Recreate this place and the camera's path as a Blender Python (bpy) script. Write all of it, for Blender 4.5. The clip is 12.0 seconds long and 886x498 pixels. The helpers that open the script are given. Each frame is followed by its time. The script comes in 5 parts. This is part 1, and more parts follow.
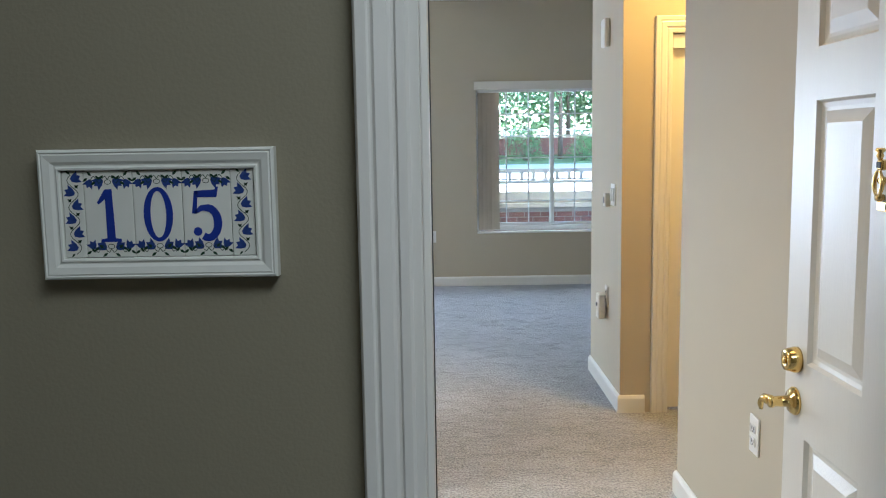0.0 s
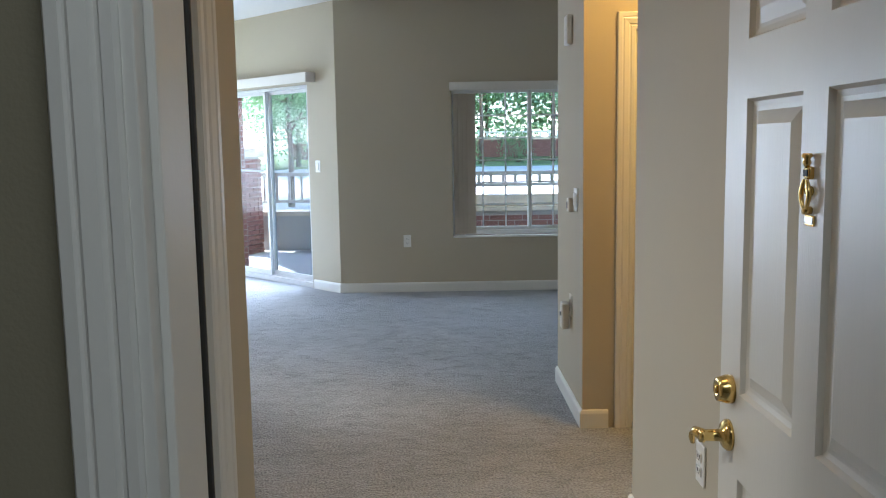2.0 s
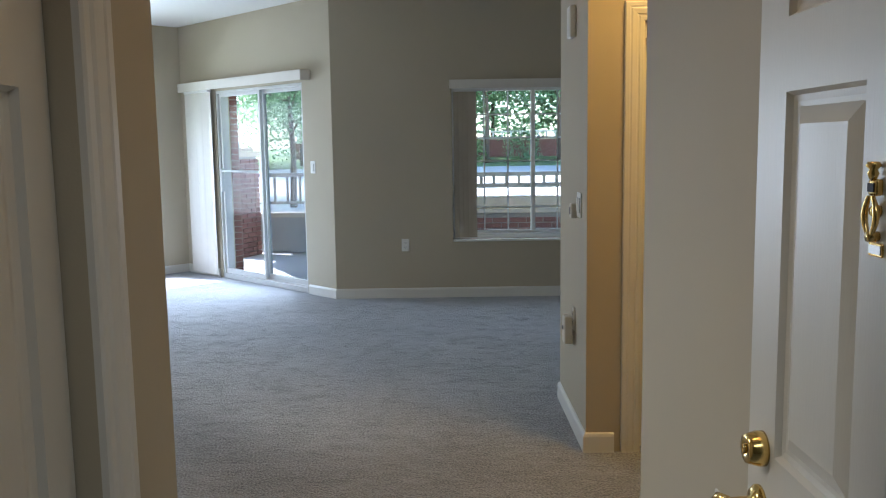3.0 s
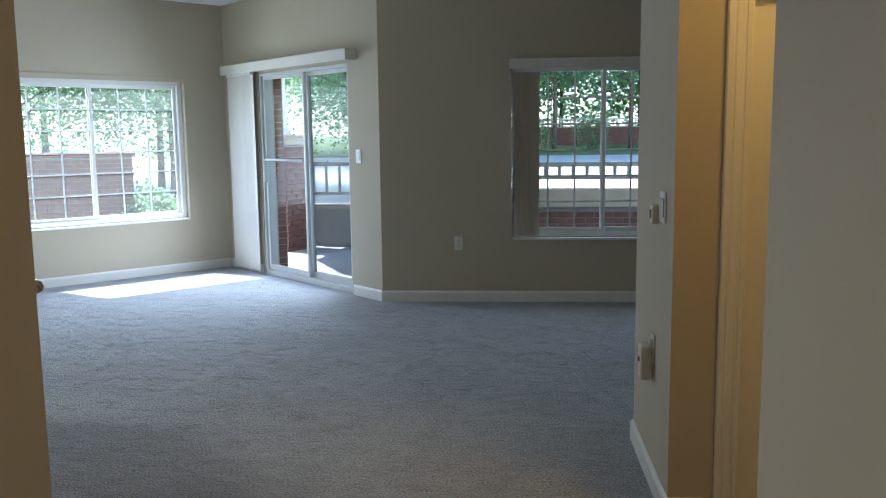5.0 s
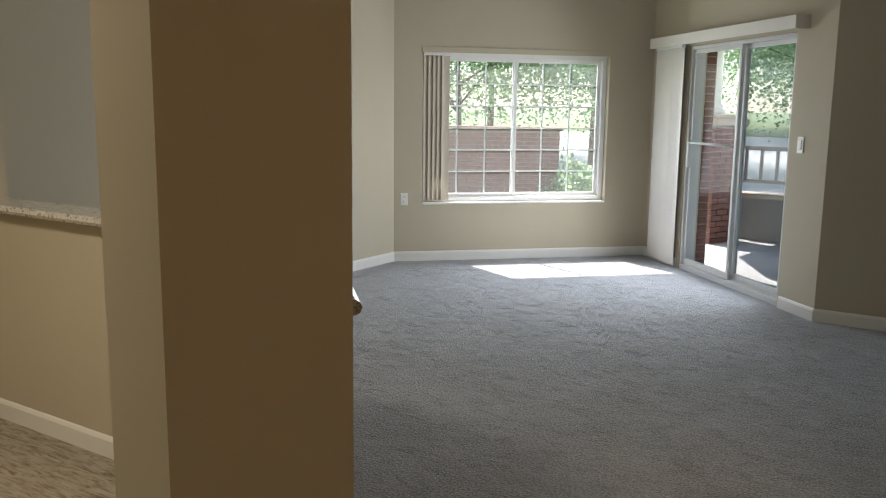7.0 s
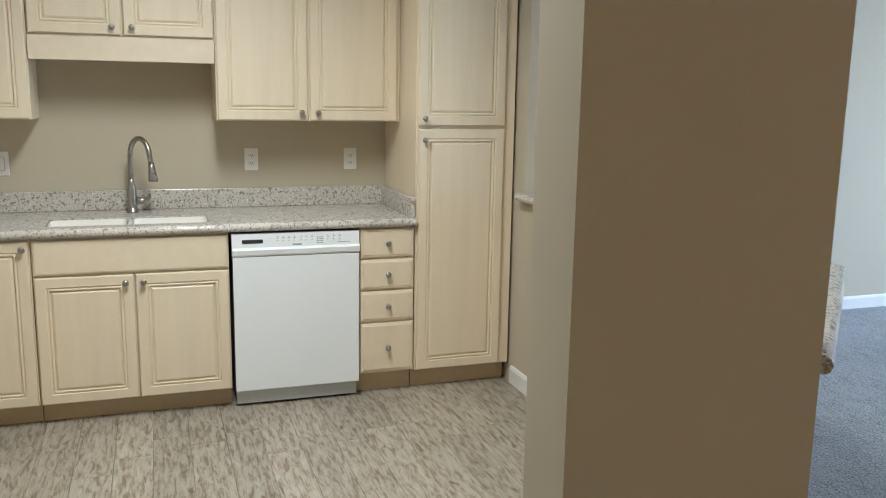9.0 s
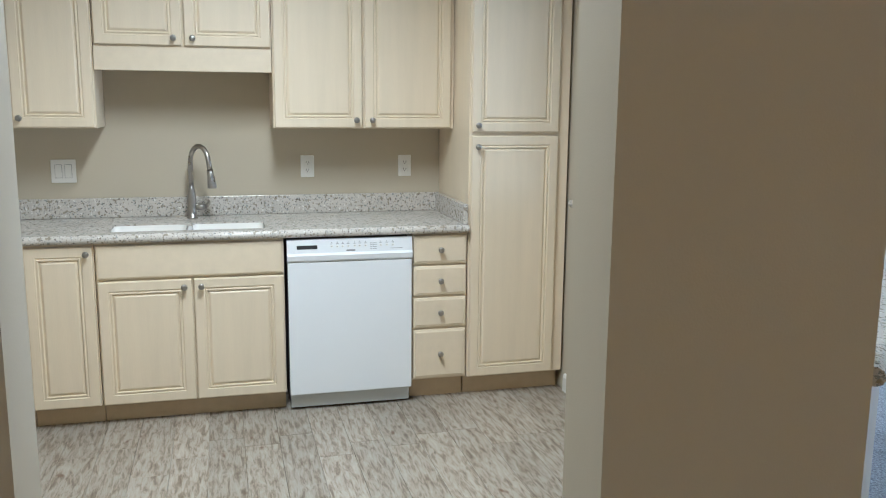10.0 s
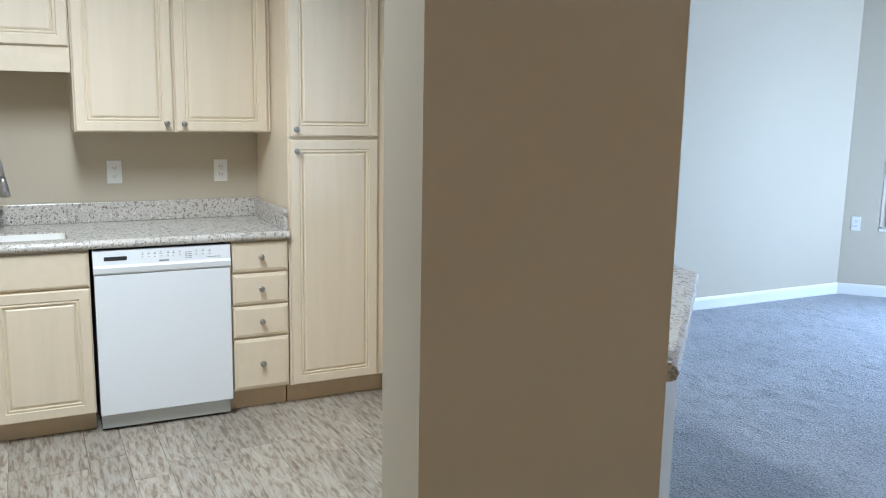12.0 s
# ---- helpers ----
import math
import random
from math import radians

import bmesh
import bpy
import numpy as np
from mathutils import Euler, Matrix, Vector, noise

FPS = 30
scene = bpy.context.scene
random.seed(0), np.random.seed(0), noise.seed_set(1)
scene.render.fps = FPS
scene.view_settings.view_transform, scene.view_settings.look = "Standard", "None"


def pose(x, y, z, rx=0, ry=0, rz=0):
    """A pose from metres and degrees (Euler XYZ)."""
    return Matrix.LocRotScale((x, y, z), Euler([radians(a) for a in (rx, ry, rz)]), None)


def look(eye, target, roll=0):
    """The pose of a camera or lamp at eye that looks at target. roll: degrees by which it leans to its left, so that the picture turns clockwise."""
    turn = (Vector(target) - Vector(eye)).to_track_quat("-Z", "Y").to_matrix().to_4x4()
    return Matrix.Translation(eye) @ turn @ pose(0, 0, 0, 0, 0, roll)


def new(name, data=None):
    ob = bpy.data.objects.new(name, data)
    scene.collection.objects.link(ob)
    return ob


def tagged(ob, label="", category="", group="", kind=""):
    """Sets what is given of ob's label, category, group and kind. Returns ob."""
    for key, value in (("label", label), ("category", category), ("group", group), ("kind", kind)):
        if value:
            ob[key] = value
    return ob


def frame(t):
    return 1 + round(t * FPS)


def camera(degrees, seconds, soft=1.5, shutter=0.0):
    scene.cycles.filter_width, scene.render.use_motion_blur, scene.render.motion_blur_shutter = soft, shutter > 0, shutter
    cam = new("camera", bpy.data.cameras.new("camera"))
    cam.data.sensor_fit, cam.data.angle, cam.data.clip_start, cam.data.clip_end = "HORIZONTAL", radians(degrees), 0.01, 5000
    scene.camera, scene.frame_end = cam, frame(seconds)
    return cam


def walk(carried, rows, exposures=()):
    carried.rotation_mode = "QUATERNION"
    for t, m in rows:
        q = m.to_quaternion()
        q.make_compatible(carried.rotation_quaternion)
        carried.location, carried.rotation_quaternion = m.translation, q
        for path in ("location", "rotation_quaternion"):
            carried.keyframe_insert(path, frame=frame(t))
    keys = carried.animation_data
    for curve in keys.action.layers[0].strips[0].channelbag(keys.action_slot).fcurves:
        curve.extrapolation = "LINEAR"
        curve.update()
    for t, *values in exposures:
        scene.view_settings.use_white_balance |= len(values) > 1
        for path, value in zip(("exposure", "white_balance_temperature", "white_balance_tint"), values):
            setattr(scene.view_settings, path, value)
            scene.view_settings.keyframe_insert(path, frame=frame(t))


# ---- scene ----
cam = camera(55.1, 12.0, soft=1.1)

PATH = [
    (0, (4.317, -2.712, 1.417), (4.327, -0.728, 1.172), -0.9),
    (0.5, (4.336, -2.711, 1.415), (4.346, -0.726, 1.171), -0.7),
    (1, (4.41, -2.678, 1.416), (4.424, -0.693, 1.171), -0.8),
    (1.5, (4.493, -2.639, 1.413), (4.508, -0.654, 1.17), -0.9),
    (2, (4.537, -2.504, 1.419), (4.553, -0.519, 1.177), -0.9),
    (2.5, (4.569, -2.34, 1.423), (4.589, -0.354, 1.181), -0.9),
    (4.5, (4.689, -1.631, 1.43), (4.569, 0.348, 1.17), -0.6),
    (5, (4.684, -1.381, 1.414), (4.528, 0.594, 1.146), -0.7),
    (5.5, (4.71, -1.132, 1.41), (4.346, 0.814, 1.131), -0.0),
    (6, (4.71, -0.949, 1.397), (4.153, 0.95, 1.108), 1.0),
    (6.5, (4.637, -0.763, 1.455), (3.844, 1.045, 1.143), 1.3),
    (7, (4.597, -0.649, 1.47), (3.521, 1.004, 1.141), 0.7),
    (7.5, (4.587, -0.493, 1.475), (3.134, 0.841, 1.144), 0.7),
    (7.7, (4.592, -0.455, 1.48), (3.035, 0.755, 1.142), 0.8),
    (9.3, (4.612, -0.303, 1.507), (2.728, 0.264, 1.152), 0.7),
    (9.5, (4.617, -0.287, 1.511), (2.723, 0.247, 1.158), 0.5),
    (10, (4.62, -0.292, 1.498), (2.714, 0.208, 1.157), 0.5),
    (10.5, (4.618, -0.289, 1.498), (2.709, 0.201, 1.158), 0.5),
    (11, (4.625, -0.281, 1.511), (2.726, 0.244, 1.166), 0.5),
    (11.5, (4.611, -0.259, 1.522), (2.76, 0.417, 1.179), 0.7),
    (12, (4.612, -0.258, 1.521), (2.847, 0.619, 1.184), 1.0),
]
walk(cam, [(t, look(eye, target, roll)) for t, eye, target, roll in PATH],
     [(0, 3.78, 5250, 12), (1.2, 3.68, 5250, 12), (2.0, 3.02, 5350, 12), (2.7, 2.7, 5450, 12), (4.3, 2.35, 5250, 9), (5.2, 2.12, 5450, 10), (6, 2.05, 6100, 13), (6.5, 1.95, 6500, 14), (7.0, 1.8, 6500, 13), (7.7, 1.95, 6100, 11), (9.3, 2.75, 4900, 9), (10.8, 2.85, 4600, 10), (12, 2.95, 4650, 11)])

# ---- world, sun and lamps ----
world = bpy.data.worlds.new("sky")
scene.world = world
world.use_nodes = True
wn = world.node_tree.nodes
sky = wn.new("ShaderNodeTexSky")
sky.sky_type = 'NISHITA'
sky.sun_disc = False
SUN_TO = Vector((0.56, -0.27, -1.0)).normalized()
sky.sun_elevation = math.asin(-SUN_TO.z)
sky.sun_rotation = math.atan2(-SUN_TO.x, -SUN_TO.y)
wn["Background"].inputs["Strength"].default_value = 0.15
world.node_tree.links.new(sky.outputs[0], wn["Background"].inputs[0])
sun = new("sun", bpy.data.lights.new("sun", 'SUN'))
sun.data.energy, sun.data.angle, sun.data.color = 5.0, radians(0.5), (1, 0.95, 0.87)
sun.matrix_world = look((-5, 3, 10), Vector((-5, 3, 10)) + SUN_TO)


def area_lamp(name, eye, target, w, h, power, colour, spread=150):
    """A rectangular lamp at eye that shines towards target."""
    ob = new(name, bpy.data.lights.new(name, 'AREA'))
    ob.data.shape, ob.data.size, ob.data.size_y = 'RECTANGLE', w, h
    ob.data.energy, ob.data.color = power, colour
    ob.data.spread = radians(spread)
    ob.matrix_world = look(eye, target)
    return ob


DAY = (0.90, 0.96, 1.0)
# daylight in the three openings
area_lamp("daylight_bay", (0.70, 6.70, 1.3), (1.70, 5.70, 1.1), 1.7, 1.35, 6.5, DAY)
area_lamp("daylight_patio", (2.65, 6.53, 1.1), (1.95, 5.83, 0.95), 1.5, 1.9, 10, DAY)
area_lamp("daylight_front", (5.46, 5.66, 1.2), (5.46, 4.6, 1.0), 1.4, 1.3, 0.7, DAY)
# ceiling fixtures: kitchen, side hall, corridor
area_lamp("kitchen_lamp", (1.95, -0.1, 2.70), (1.95, -0.1, 0), 1.1, 0.35, 9.0, (1, 0.89, 0.68))
area_lamp("hall_lamp", (5.75, 1.1, 2.74), (5.75, 1.1, 0), 0.3, 0.3, 2.9, (1, 0.55, 0.12), 175)
# unseen fill added in the foyer to warm the closet door
area_lamp("foyer_fill", (4.95, -0.9, 2.74), (4.95, -0.9, 0), 0.3, 0.3, 0.32, (1, 0.56, 0.18), 175)
area_lamp("corridor_lamp", (4.9, -2.9, 2.62), (4.6, -2.4, 0), 1.2, 0.6, 1.2, (1, 0.98, 0.84))

# ---- materials ----
def mat(name, colour, rough=0.6, metal=0.0, var=0.06, scale=6.0, bump=0.0, bscale=60.0, fine=0.0, fscale=300.0, stretch=(1, 1, 1), spec=0.5, rvar=0.08):
    """A surface with colour variation at two scales, a bump and uneven gloss."""
    m = bpy.data.materials.new(name)
    m.use_nodes = True
    n, l = m.node_tree.nodes, m.node_tree.links
    b = n["Principled BSDF"]
    b.inputs["Metallic"].default_value = metal
    b.inputs["Specular IOR Level"].default_value = spec
    tc = n.new("ShaderNodeTexCoord")
    mp = n.new("ShaderNodeMapping")
    mp.inputs["Scale"].default_value = stretch
    l.new(tc.outputs["Object"], mp.inputs[0])

    def noise_tex(s, detail=3):
        t = n.new("ShaderNodeTexNoise")
        t.inputs["Scale"].default_value = s
        t.inputs["Detail"].default_value = detail
        l.new(mp.outputs[0], t.inputs["Vector"])
        return t
    big, small = noise_tex(scale), noise_tex(fscale if fine else scale * 9)
    mix = n.new("ShaderNodeMix")
    mix.data_type = 'RGBA'
    mix.inputs["A"].default_value = (*[c * (1 - var) for c in colour], 1)
    mix.inputs["B"].default_value = (*[min(1, c * (1 + var)) for c in colour], 1)
    add = n.new("ShaderNodeMath")
    add.operation = 'MULTIPLY_ADD'
    l.new(small.outputs[0], add.inputs[0])
    add.inputs[1].default_value = fine if fine else 0.4
    sub = n.new("ShaderNodeMath")
    sub.operation = 'MULTIPLY_ADD'
    l.new(big.outputs[0], sub.inputs[0])
    sub.inputs[1].default_value = 1.6
    sub.inputs[2].default_value = -0.3 - (fine if fine else 0.4) / 2
    l.new(sub.outputs[0], add.inputs[2])
    l.new(add.outputs[0], mix.inputs["Factor"])
    l.new(mix.outputs["Result"], b.inputs["Base Color"])
    r = n.new("ShaderNodeMapRange")
    r.inputs["To Min"].default_value, r.inputs["To Max"].default_value = max(0.02, rough - rvar), min(1, rough + rvar)
    l.new(big.outputs[0], r.inputs[0])
    l.new(r.outputs[0], b.inputs["Roughness"])
    if bump:
        bt = noise_tex(bscale, 4)
        bp = n.new("ShaderNodeBump")
        bp.inputs["Strength"].default_value = bump
        bp.inputs["Distance"].default_value = 0.01
        l.new(bt.outputs[0], bp.inputs["Height"])
        l.new(bp.outputs[0], b.inputs["Normal"])
    return m


def glass_mat(name, tint=(1, 1, 1), haze=0.0):
    """Thin window glass: straight transmission with a faint mirror on top, and a pale translucent share that stands in
    for glare on pane or fine mesh.
    """
    m = bpy.data.materials.new(name)
    m.use_nodes = True
    n, l = m.node_tree.nodes, m.node_tree.links
    n.remove(n["Principled BSDF"])
    tr, gl, mx, lw = n.new("ShaderNodeBsdfTransparent"), n.new("ShaderNodeBsdfGlossy"), n.new("ShaderNodeMixShader"), n.new("ShaderNodeLayerWeight")
    tr.inputs[0].default_value = (*tint, 1)
    gl.inputs["Roughness"].default_value = 0.02
    pw, ad = n.new("ShaderNodeMath"), n.new("ShaderNodeMath")
    pw.operation, ad.operation = 'POWER', 'MULTIPLY_ADD'
    l.new(lw.outputs["Facing"], pw.inputs[0])
    pw.inputs[1].default_value = 4.5
    l.new(pw.outputs[0], ad.inputs[0])
    ad.inputs[1].default_value, ad.inputs[2].default_value = 0.12, 0.012
    l.new(ad.outputs[0], mx.inputs[0])
    l.new(tr.outputs[0], mx.inputs[1])
    l.new(gl.outputs[0], mx.inputs[2])
    last = mx.outputs[0]
    if haze:
        td, md = n.new("ShaderNodeBsdfTranslucent"), n.new("ShaderNodeMixShader")
        td.inputs[0].default_value = (0.9, 0.9, 0.92, 1)
        md.inputs[0].default_value = haze
        l.new(last, md.inputs[1])
        l.new(td.outputs[0], md.inputs[2])
        last = md.outputs[0]
    l.new(last, n["Material Output"].inputs[0])
    return m


def speckled_stone():
    """Polished pale granite with brown, grey and dark flecks."""
    m = bpy.data.materials.new("speckled_stone")
    m.use_nodes = True
    n, l = m.node_tree.nodes, m.node_tree.links
    b = n["Principled BSDF"]
    b.inputs["Roughness"].default_value = 0.16
    tc = n.new("ShaderNodeTexCoord")
    last = None
    base = n.new("ShaderNodeTexNoise")
    base.inputs["Scale"].default_value = 14
    l.new(tc.outputs["Object"], base.inputs["Vector"])
    ramp = n.new("ShaderNodeValToRGB")
    ramp.color_ramp.elements[0].color, ramp.color_ramp.elements[1].color = (0.47, 0.44, 0.39, 1), (0.64, 0.60, 0.54, 1)
    l.new(base.outputs[0], ramp.inputs[0])
    last = ramp.outputs[0]
    for sc, lo, hi, col in ((52, 0.58, 0.65, (0.30, 0.26, 0.20, 1)), (85, 0.60, 0.66, (0.27, 0.28, 0.27, 1)), (110, 0.63, 0.68, (0.09, 0.07, 0.06, 1)), (75, 0.64, 0.70, (0.74, 0.72, 0.67, 1))):
        t = n.new("ShaderNodeTexNoise")
        t.inputs["Scale"].default_value = sc
        t.inputs["Detail"].default_value = 2
        off = n.new("ShaderNodeMapping")
        off.inputs["Location"].default_value = (sc, sc * 0.3, -sc)
        l.new(tc.outputs["Object"], off.inputs[0])
        l.new(off.outputs[0], t.inputs["Vector"])
        st = n.new("ShaderNodeMapRange")
        st.inputs["From Min"].default_value, st.inputs["From Max"].default_value = lo, hi
        l.new(t.outputs[0], st.inputs[0])
        mx = n.new("ShaderNodeMix")
        mx.data_type = 'RGBA'
        l.new(st.outputs[0], mx.inputs["Factor"])
        l.new(last, mx.inputs["A"])
        mx.inputs["B"].default_value = col
        last = mx.outputs["Result"]
    l.new(last, b.inputs["Base Color"])
    return m


def plank_mat():
    """Weathered vinyl plank: grey-brown streaks along the plank, knots, a shade of its own for each piece."""
    m = bpy.data.materials.new("weathered_plank")
    m.use_nodes = True
    n, l = m.node_tree.nodes, m.node_tree.links
    b = n["Principled BSDF"]
    b.inputs["Roughness"].default_value = 0.5
    geo, info = n.new("ShaderNodeNewGeometry"), n.new("ShaderNodeObjectInfo")
    sh = n.new("ShaderNodeVectorMath")
    sh.operation = 'MULTIPLY_ADD'
    cmb = n.new("ShaderNodeCombineXYZ")
    l.new(info.outputs["Random"], cmb.inputs[0])
    l.new(info.outputs["Random"], cmb.inputs[1])
    l.new(cmb.outputs[0], sh.inputs[0])
    sh.inputs[1].default_value = (13, 7, 0)
    l.new(geo.outputs["Position"], sh.inputs[2])
    mp = n.new("ShaderNodeMapping")
    mp.inputs["Scale"].default_value = (3.2, 18, 1)
    l.new(sh.outputs[0], mp.inputs[0])
    t = n.new("ShaderNodeTexNoise")
    t.inputs["Scale"].default_value, t.inputs["Detail"].default_value, t.inputs["Roughness"].default_value = 2.8, 8, 0.72
    t.inputs["Distortion"].default_value = 0.5
    l.new(mp.outputs[0], t.inputs["Vector"])
    ramp = n.new("ShaderNodeValToRGB")
    e = ramp.color_ramp.elements
    e[0].position, e[0].color = 0.34, (0.13, 0.10, 0.068, 1)
    e[1].position, e[1].color = 0.68, (0.43, 0.39, 0.325, 1)
    for p, c in ((0.44, (0.23, 0.19, 0.138, 1)), (0.50, (0.335, 0.29, 0.23, 1)), (0.58, (0.37, 0.34, 0.285, 1))):
        k = e.new(p)
        k.color = c
    l.new(t.outputs[0], ramp.inputs[0])
    knot = n.new("ShaderNodeTexNoise")
    knot.inputs["Scale"].default_value = 9
    mp2 = n.new("ShaderNodeMapping")
    mp2.inputs["Scale"].default_value = (0.8, 1.6, 1)
    l.new(sh.outputs[0], mp2.inputs[0])
    l.new(mp2.outputs[0], knot.inputs["Vector"])
    st = n.new("ShaderNodeMapRange")
    st.inputs["From Min"].default_value, st.inputs["From Max"].default_value = 0.68, 0.76
    l.new(knot.outputs[0], st.inputs[0])
    mx = n.new("ShaderNodeMix")
    mx.data_type = 'RGBA'
    l.new(st.outputs[0], mx.inputs["Factor"])
    l.new(ramp.outputs[0], mx.inputs["A"])
    mx.inputs["B"].default_value = (0.13, 0.07, 0.035, 1)
    hs = n.new("ShaderNodeHueSaturation")
    mr = n.new("ShaderNodeMapRange")
    mr.inputs["To Min"].default_value, mr.inputs["To Max"].default_value = 0.9, 1.12
    l.new(info.outputs["Random"], mr.inputs[0])
    l.new(mr.outputs[0], hs.inputs["Value"])
    l.new(mx.outputs["Result"], hs.inputs["Color"])
    l.new(hs.outputs[0], b.inputs["Base Color"])
    bp = n.new("ShaderNodeBump")
    bp.inputs["Strength"].default_value, bp.inputs["Distance"].default_value = 0.15, 0.004
    l.new(t.outputs[0], bp.inputs["Height"])
    l.new(bp.outputs[0], b.inputs["Normal"])
    return m


def carpet_mat():
    """Cut-pile carpet: tufts, brushed patches and short furrows."""
    m = bpy.data.materials.new("carpet")
    m.use_nodes = True
    n, l = m.node_tree.nodes, m.node_tree.links
    b = n["Principled BSDF"]
    b.inputs["Roughness"].default_value = 0.95
    b.inputs["Specular IOR Level"].default_value = 0.1
    b.inputs["Sheen Weight"].default_value = 0.25
    tc = n.new("ShaderNodeTexCoord")

    def tex(scale, stretch, detail, rot=0.0, dist=0.0):
        mp = n.new("ShaderNodeMapping")
        mp.inputs["Scale"].default_value = stretch
        mp.inputs["Rotation"].default_value = (0, 0, rot)
        l.new(tc.outputs["Object"], mp.inputs[0])
        t = n.new("ShaderNodeTexNoise")
        t.inputs["Scale"].default_value, t.inputs["Detail"].default_value, t.inputs["Distortion"].default_value = scale, detail, dist
        l.new(mp.outputs[0], t.inputs["Vector"])
        return t.outputs[0]
    tuft, furrow, patch = tex(95, (1, 1, 1), 4), tex(9, (0.8, 1.7, 1), 6, 0.35, 1.6), tex(2.0, (1, 1, 1), 3)

    def madd(a, k, c):
        q = n.new("ShaderNodeMath")
        q.operation = 'MULTIPLY_ADD'
        l.new(a, q.inputs[0])
        q.inputs[1].default_value = k
        if hasattr(c, "links"):
            l.new(c, q.inputs[2])
        else:
            q.inputs[2].default_value = c
        return q.outputs[0]
    # short partings between the tufts: lowered, with their shade darkened into the colour
    wave, spots = tex(11, (0.55, 1.9, 1), 4, 0.2, 2.0), tex(8, (0.8, 1.3, 1), 2, 0.9)
    off = n.new("ShaderNodeMath")
    off.operation = 'ABSOLUTE'
    l.new(madd(wave, 1.0, -0.5), off.inputs[0])
    line, mask, part = n.new("ShaderNodeMapRange"), n.new("ShaderNodeMapRange"), n.new("ShaderNodeMath")
    line.inputs["From Min"].default_value, line.inputs["From Max"].default_value = 0.028, 0.004
    mask.inputs["From Min"].default_value, mask.inputs["From Max"].default_value = 0.50, 0.60
    l.new(off.outputs[0], line.inputs[0])
    l.new(spots, mask.inputs[0])
    part.operation = 'MULTIPLY'
    l.new(line.outputs[0], part.inputs[0])
    l.new(mask.outputs[0], part.inputs[1])
    height = madd(part.outputs[0], -0.22, madd(tuft, 0.9, madd(furrow, 0.6, 0.0)))
    fac = madd(part.outputs[0], -0.13, madd(tuft, 1.5, madd(furrow, 0.45, madd(patch, 0.25, -0.585))))
    ramp = n.new("ShaderNodeValToRGB")
    ramp.color_ramp.elements[0].position, ramp.color_ramp.elements[0].color = 0.25, (0.225, 0.235, 0.255, 1)
    ramp.color_ramp.elements[1].position, ramp.color_ramp.elements[1].color = 0.8, (0.57, 0.59, 0.63, 1)
    l.new(fac, ramp.inputs[0])
    l.new(ramp.outputs[0], b.inputs["Base Color"])
    bp = n.new("ShaderNodeBump")
    bp.inputs["Strength"].default_value, bp.inputs["Distance"].default_value = 1.0, 0.02
    l.new(height, bp.inputs["Height"])
    l.new(bp.outputs[0], b.inputs["Normal"])
    return m


PAINT = mat("wall_paint", (0.50, 0.445, 0.335), 0.75, var=0.025, scale=1.5, bump=0.06, bscale=220)
CORRIDOR = mat("corridor_paint", (0.26, 0.235, 0.165), 0.75, var=0.03, scale=1.5, bump=0.08, bscale=220)
CEIL = mat("ceiling_paint", (0.78, 0.77, 0.75), 0.85, var=0.02, scale=2, bump=0.1, bscale=120)
TRIM = mat("white_trim", (0.76, 0.75, 0.71), 0.38, var=0.025, scale=4, bump=0.03, bscale=90)
DOORPAINT = mat("door_paint", (0.74, 0.72, 0.66), 0.36, var=0.03, scale=3, bump=0.05, bscale=60, stretch=(4, 4, 0.4))
VINYL = mat("white_vinyl", (0.80, 0.80, 0.79), 0.35, var=0.02, scale=5)
ALUMINIUM = mat("grey_white_aluminium", (0.62, 0.62, 0.61), 0.38, var=0.03, scale=8)
PLASTIC = mat("white_plastic", (0.80, 0.79, 0.75), 0.3, var=0.015, scale=10)
ALMOND = mat("almond_plastic", (0.66, 0.62, 0.53), 0.35, var=0.02, scale=10)
DARK = mat("dark_gap", (0.02, 0.02, 0.02), 0.6)
RUBBER = mat("weatherstrip", (0.03, 0.028, 0.025), 0.6)
BRASS = mat("polished_brass", (0.83, 0.60, 0.22), 0.16, metal=1, var=0.05, scale=25)
NICKEL = mat("satin_nickel", (0.40, 0.385, 0.36), 0.30, metal=1, var=0.05, scale=25)
MAPLE = mat("pale_maple", (0.72, 0.62, 0.455), 0.42, var=0.045, scale=3, fine=0.6, fscale=26, stretch=(7, 7, 0.5), bump=0.03, bscale=26)
MAPLE_H = mat("pale_maple_across", (0.72, 0.62, 0.455), 0.42, var=0.045, scale=3, fine=0.6, fscale=26, stretch=(7, 0.5, 7), bump=0.03, bscale=26)
KICK = mat("toe_kick_wood", (0.50, 0.40, 0.26), 0.55, var=0.06, scale=4, stretch=(6, 0.6, 6))
APPLIANCE = mat("appliance_white", (0.80, 0.82, 0.84), 0.22, var=0.01, scale=3)
GREYPLASTIC = mat("grey_plastic", (0.25, 0.25, 0.26), 0.4)
PORCELAIN = mat("sink_white", (0.84, 0.84, 0.82), 0.14, var=0.01)
CERAMIC = mat("glazed_ceramic", (0.74, 0.75, 0.70), 0.12, var=0.03, scale=30)
BLUE = mat("cobalt_glaze", (0.022, 0.045, 0.30), 0.15, var=0.12, scale=60)
BLUE2 = mat("pale_cobalt_glaze", (0.032, 0.06, 0.23), 0.15, var=0.25, scale=200)
GREEN = mat("green_glaze", (0.02, 0.05, 0.03), 0.2)
BLINDTAN = mat("blind_fabric", (0.50, 0.44, 0.35), 0.7, var=0.05, scale=8, bump=0.05, bscale=200)
BLINDWHITE = mat("blind_vinyl", (0.72, 0.69, 0.63), 0.5, var=0.03, scale=8)
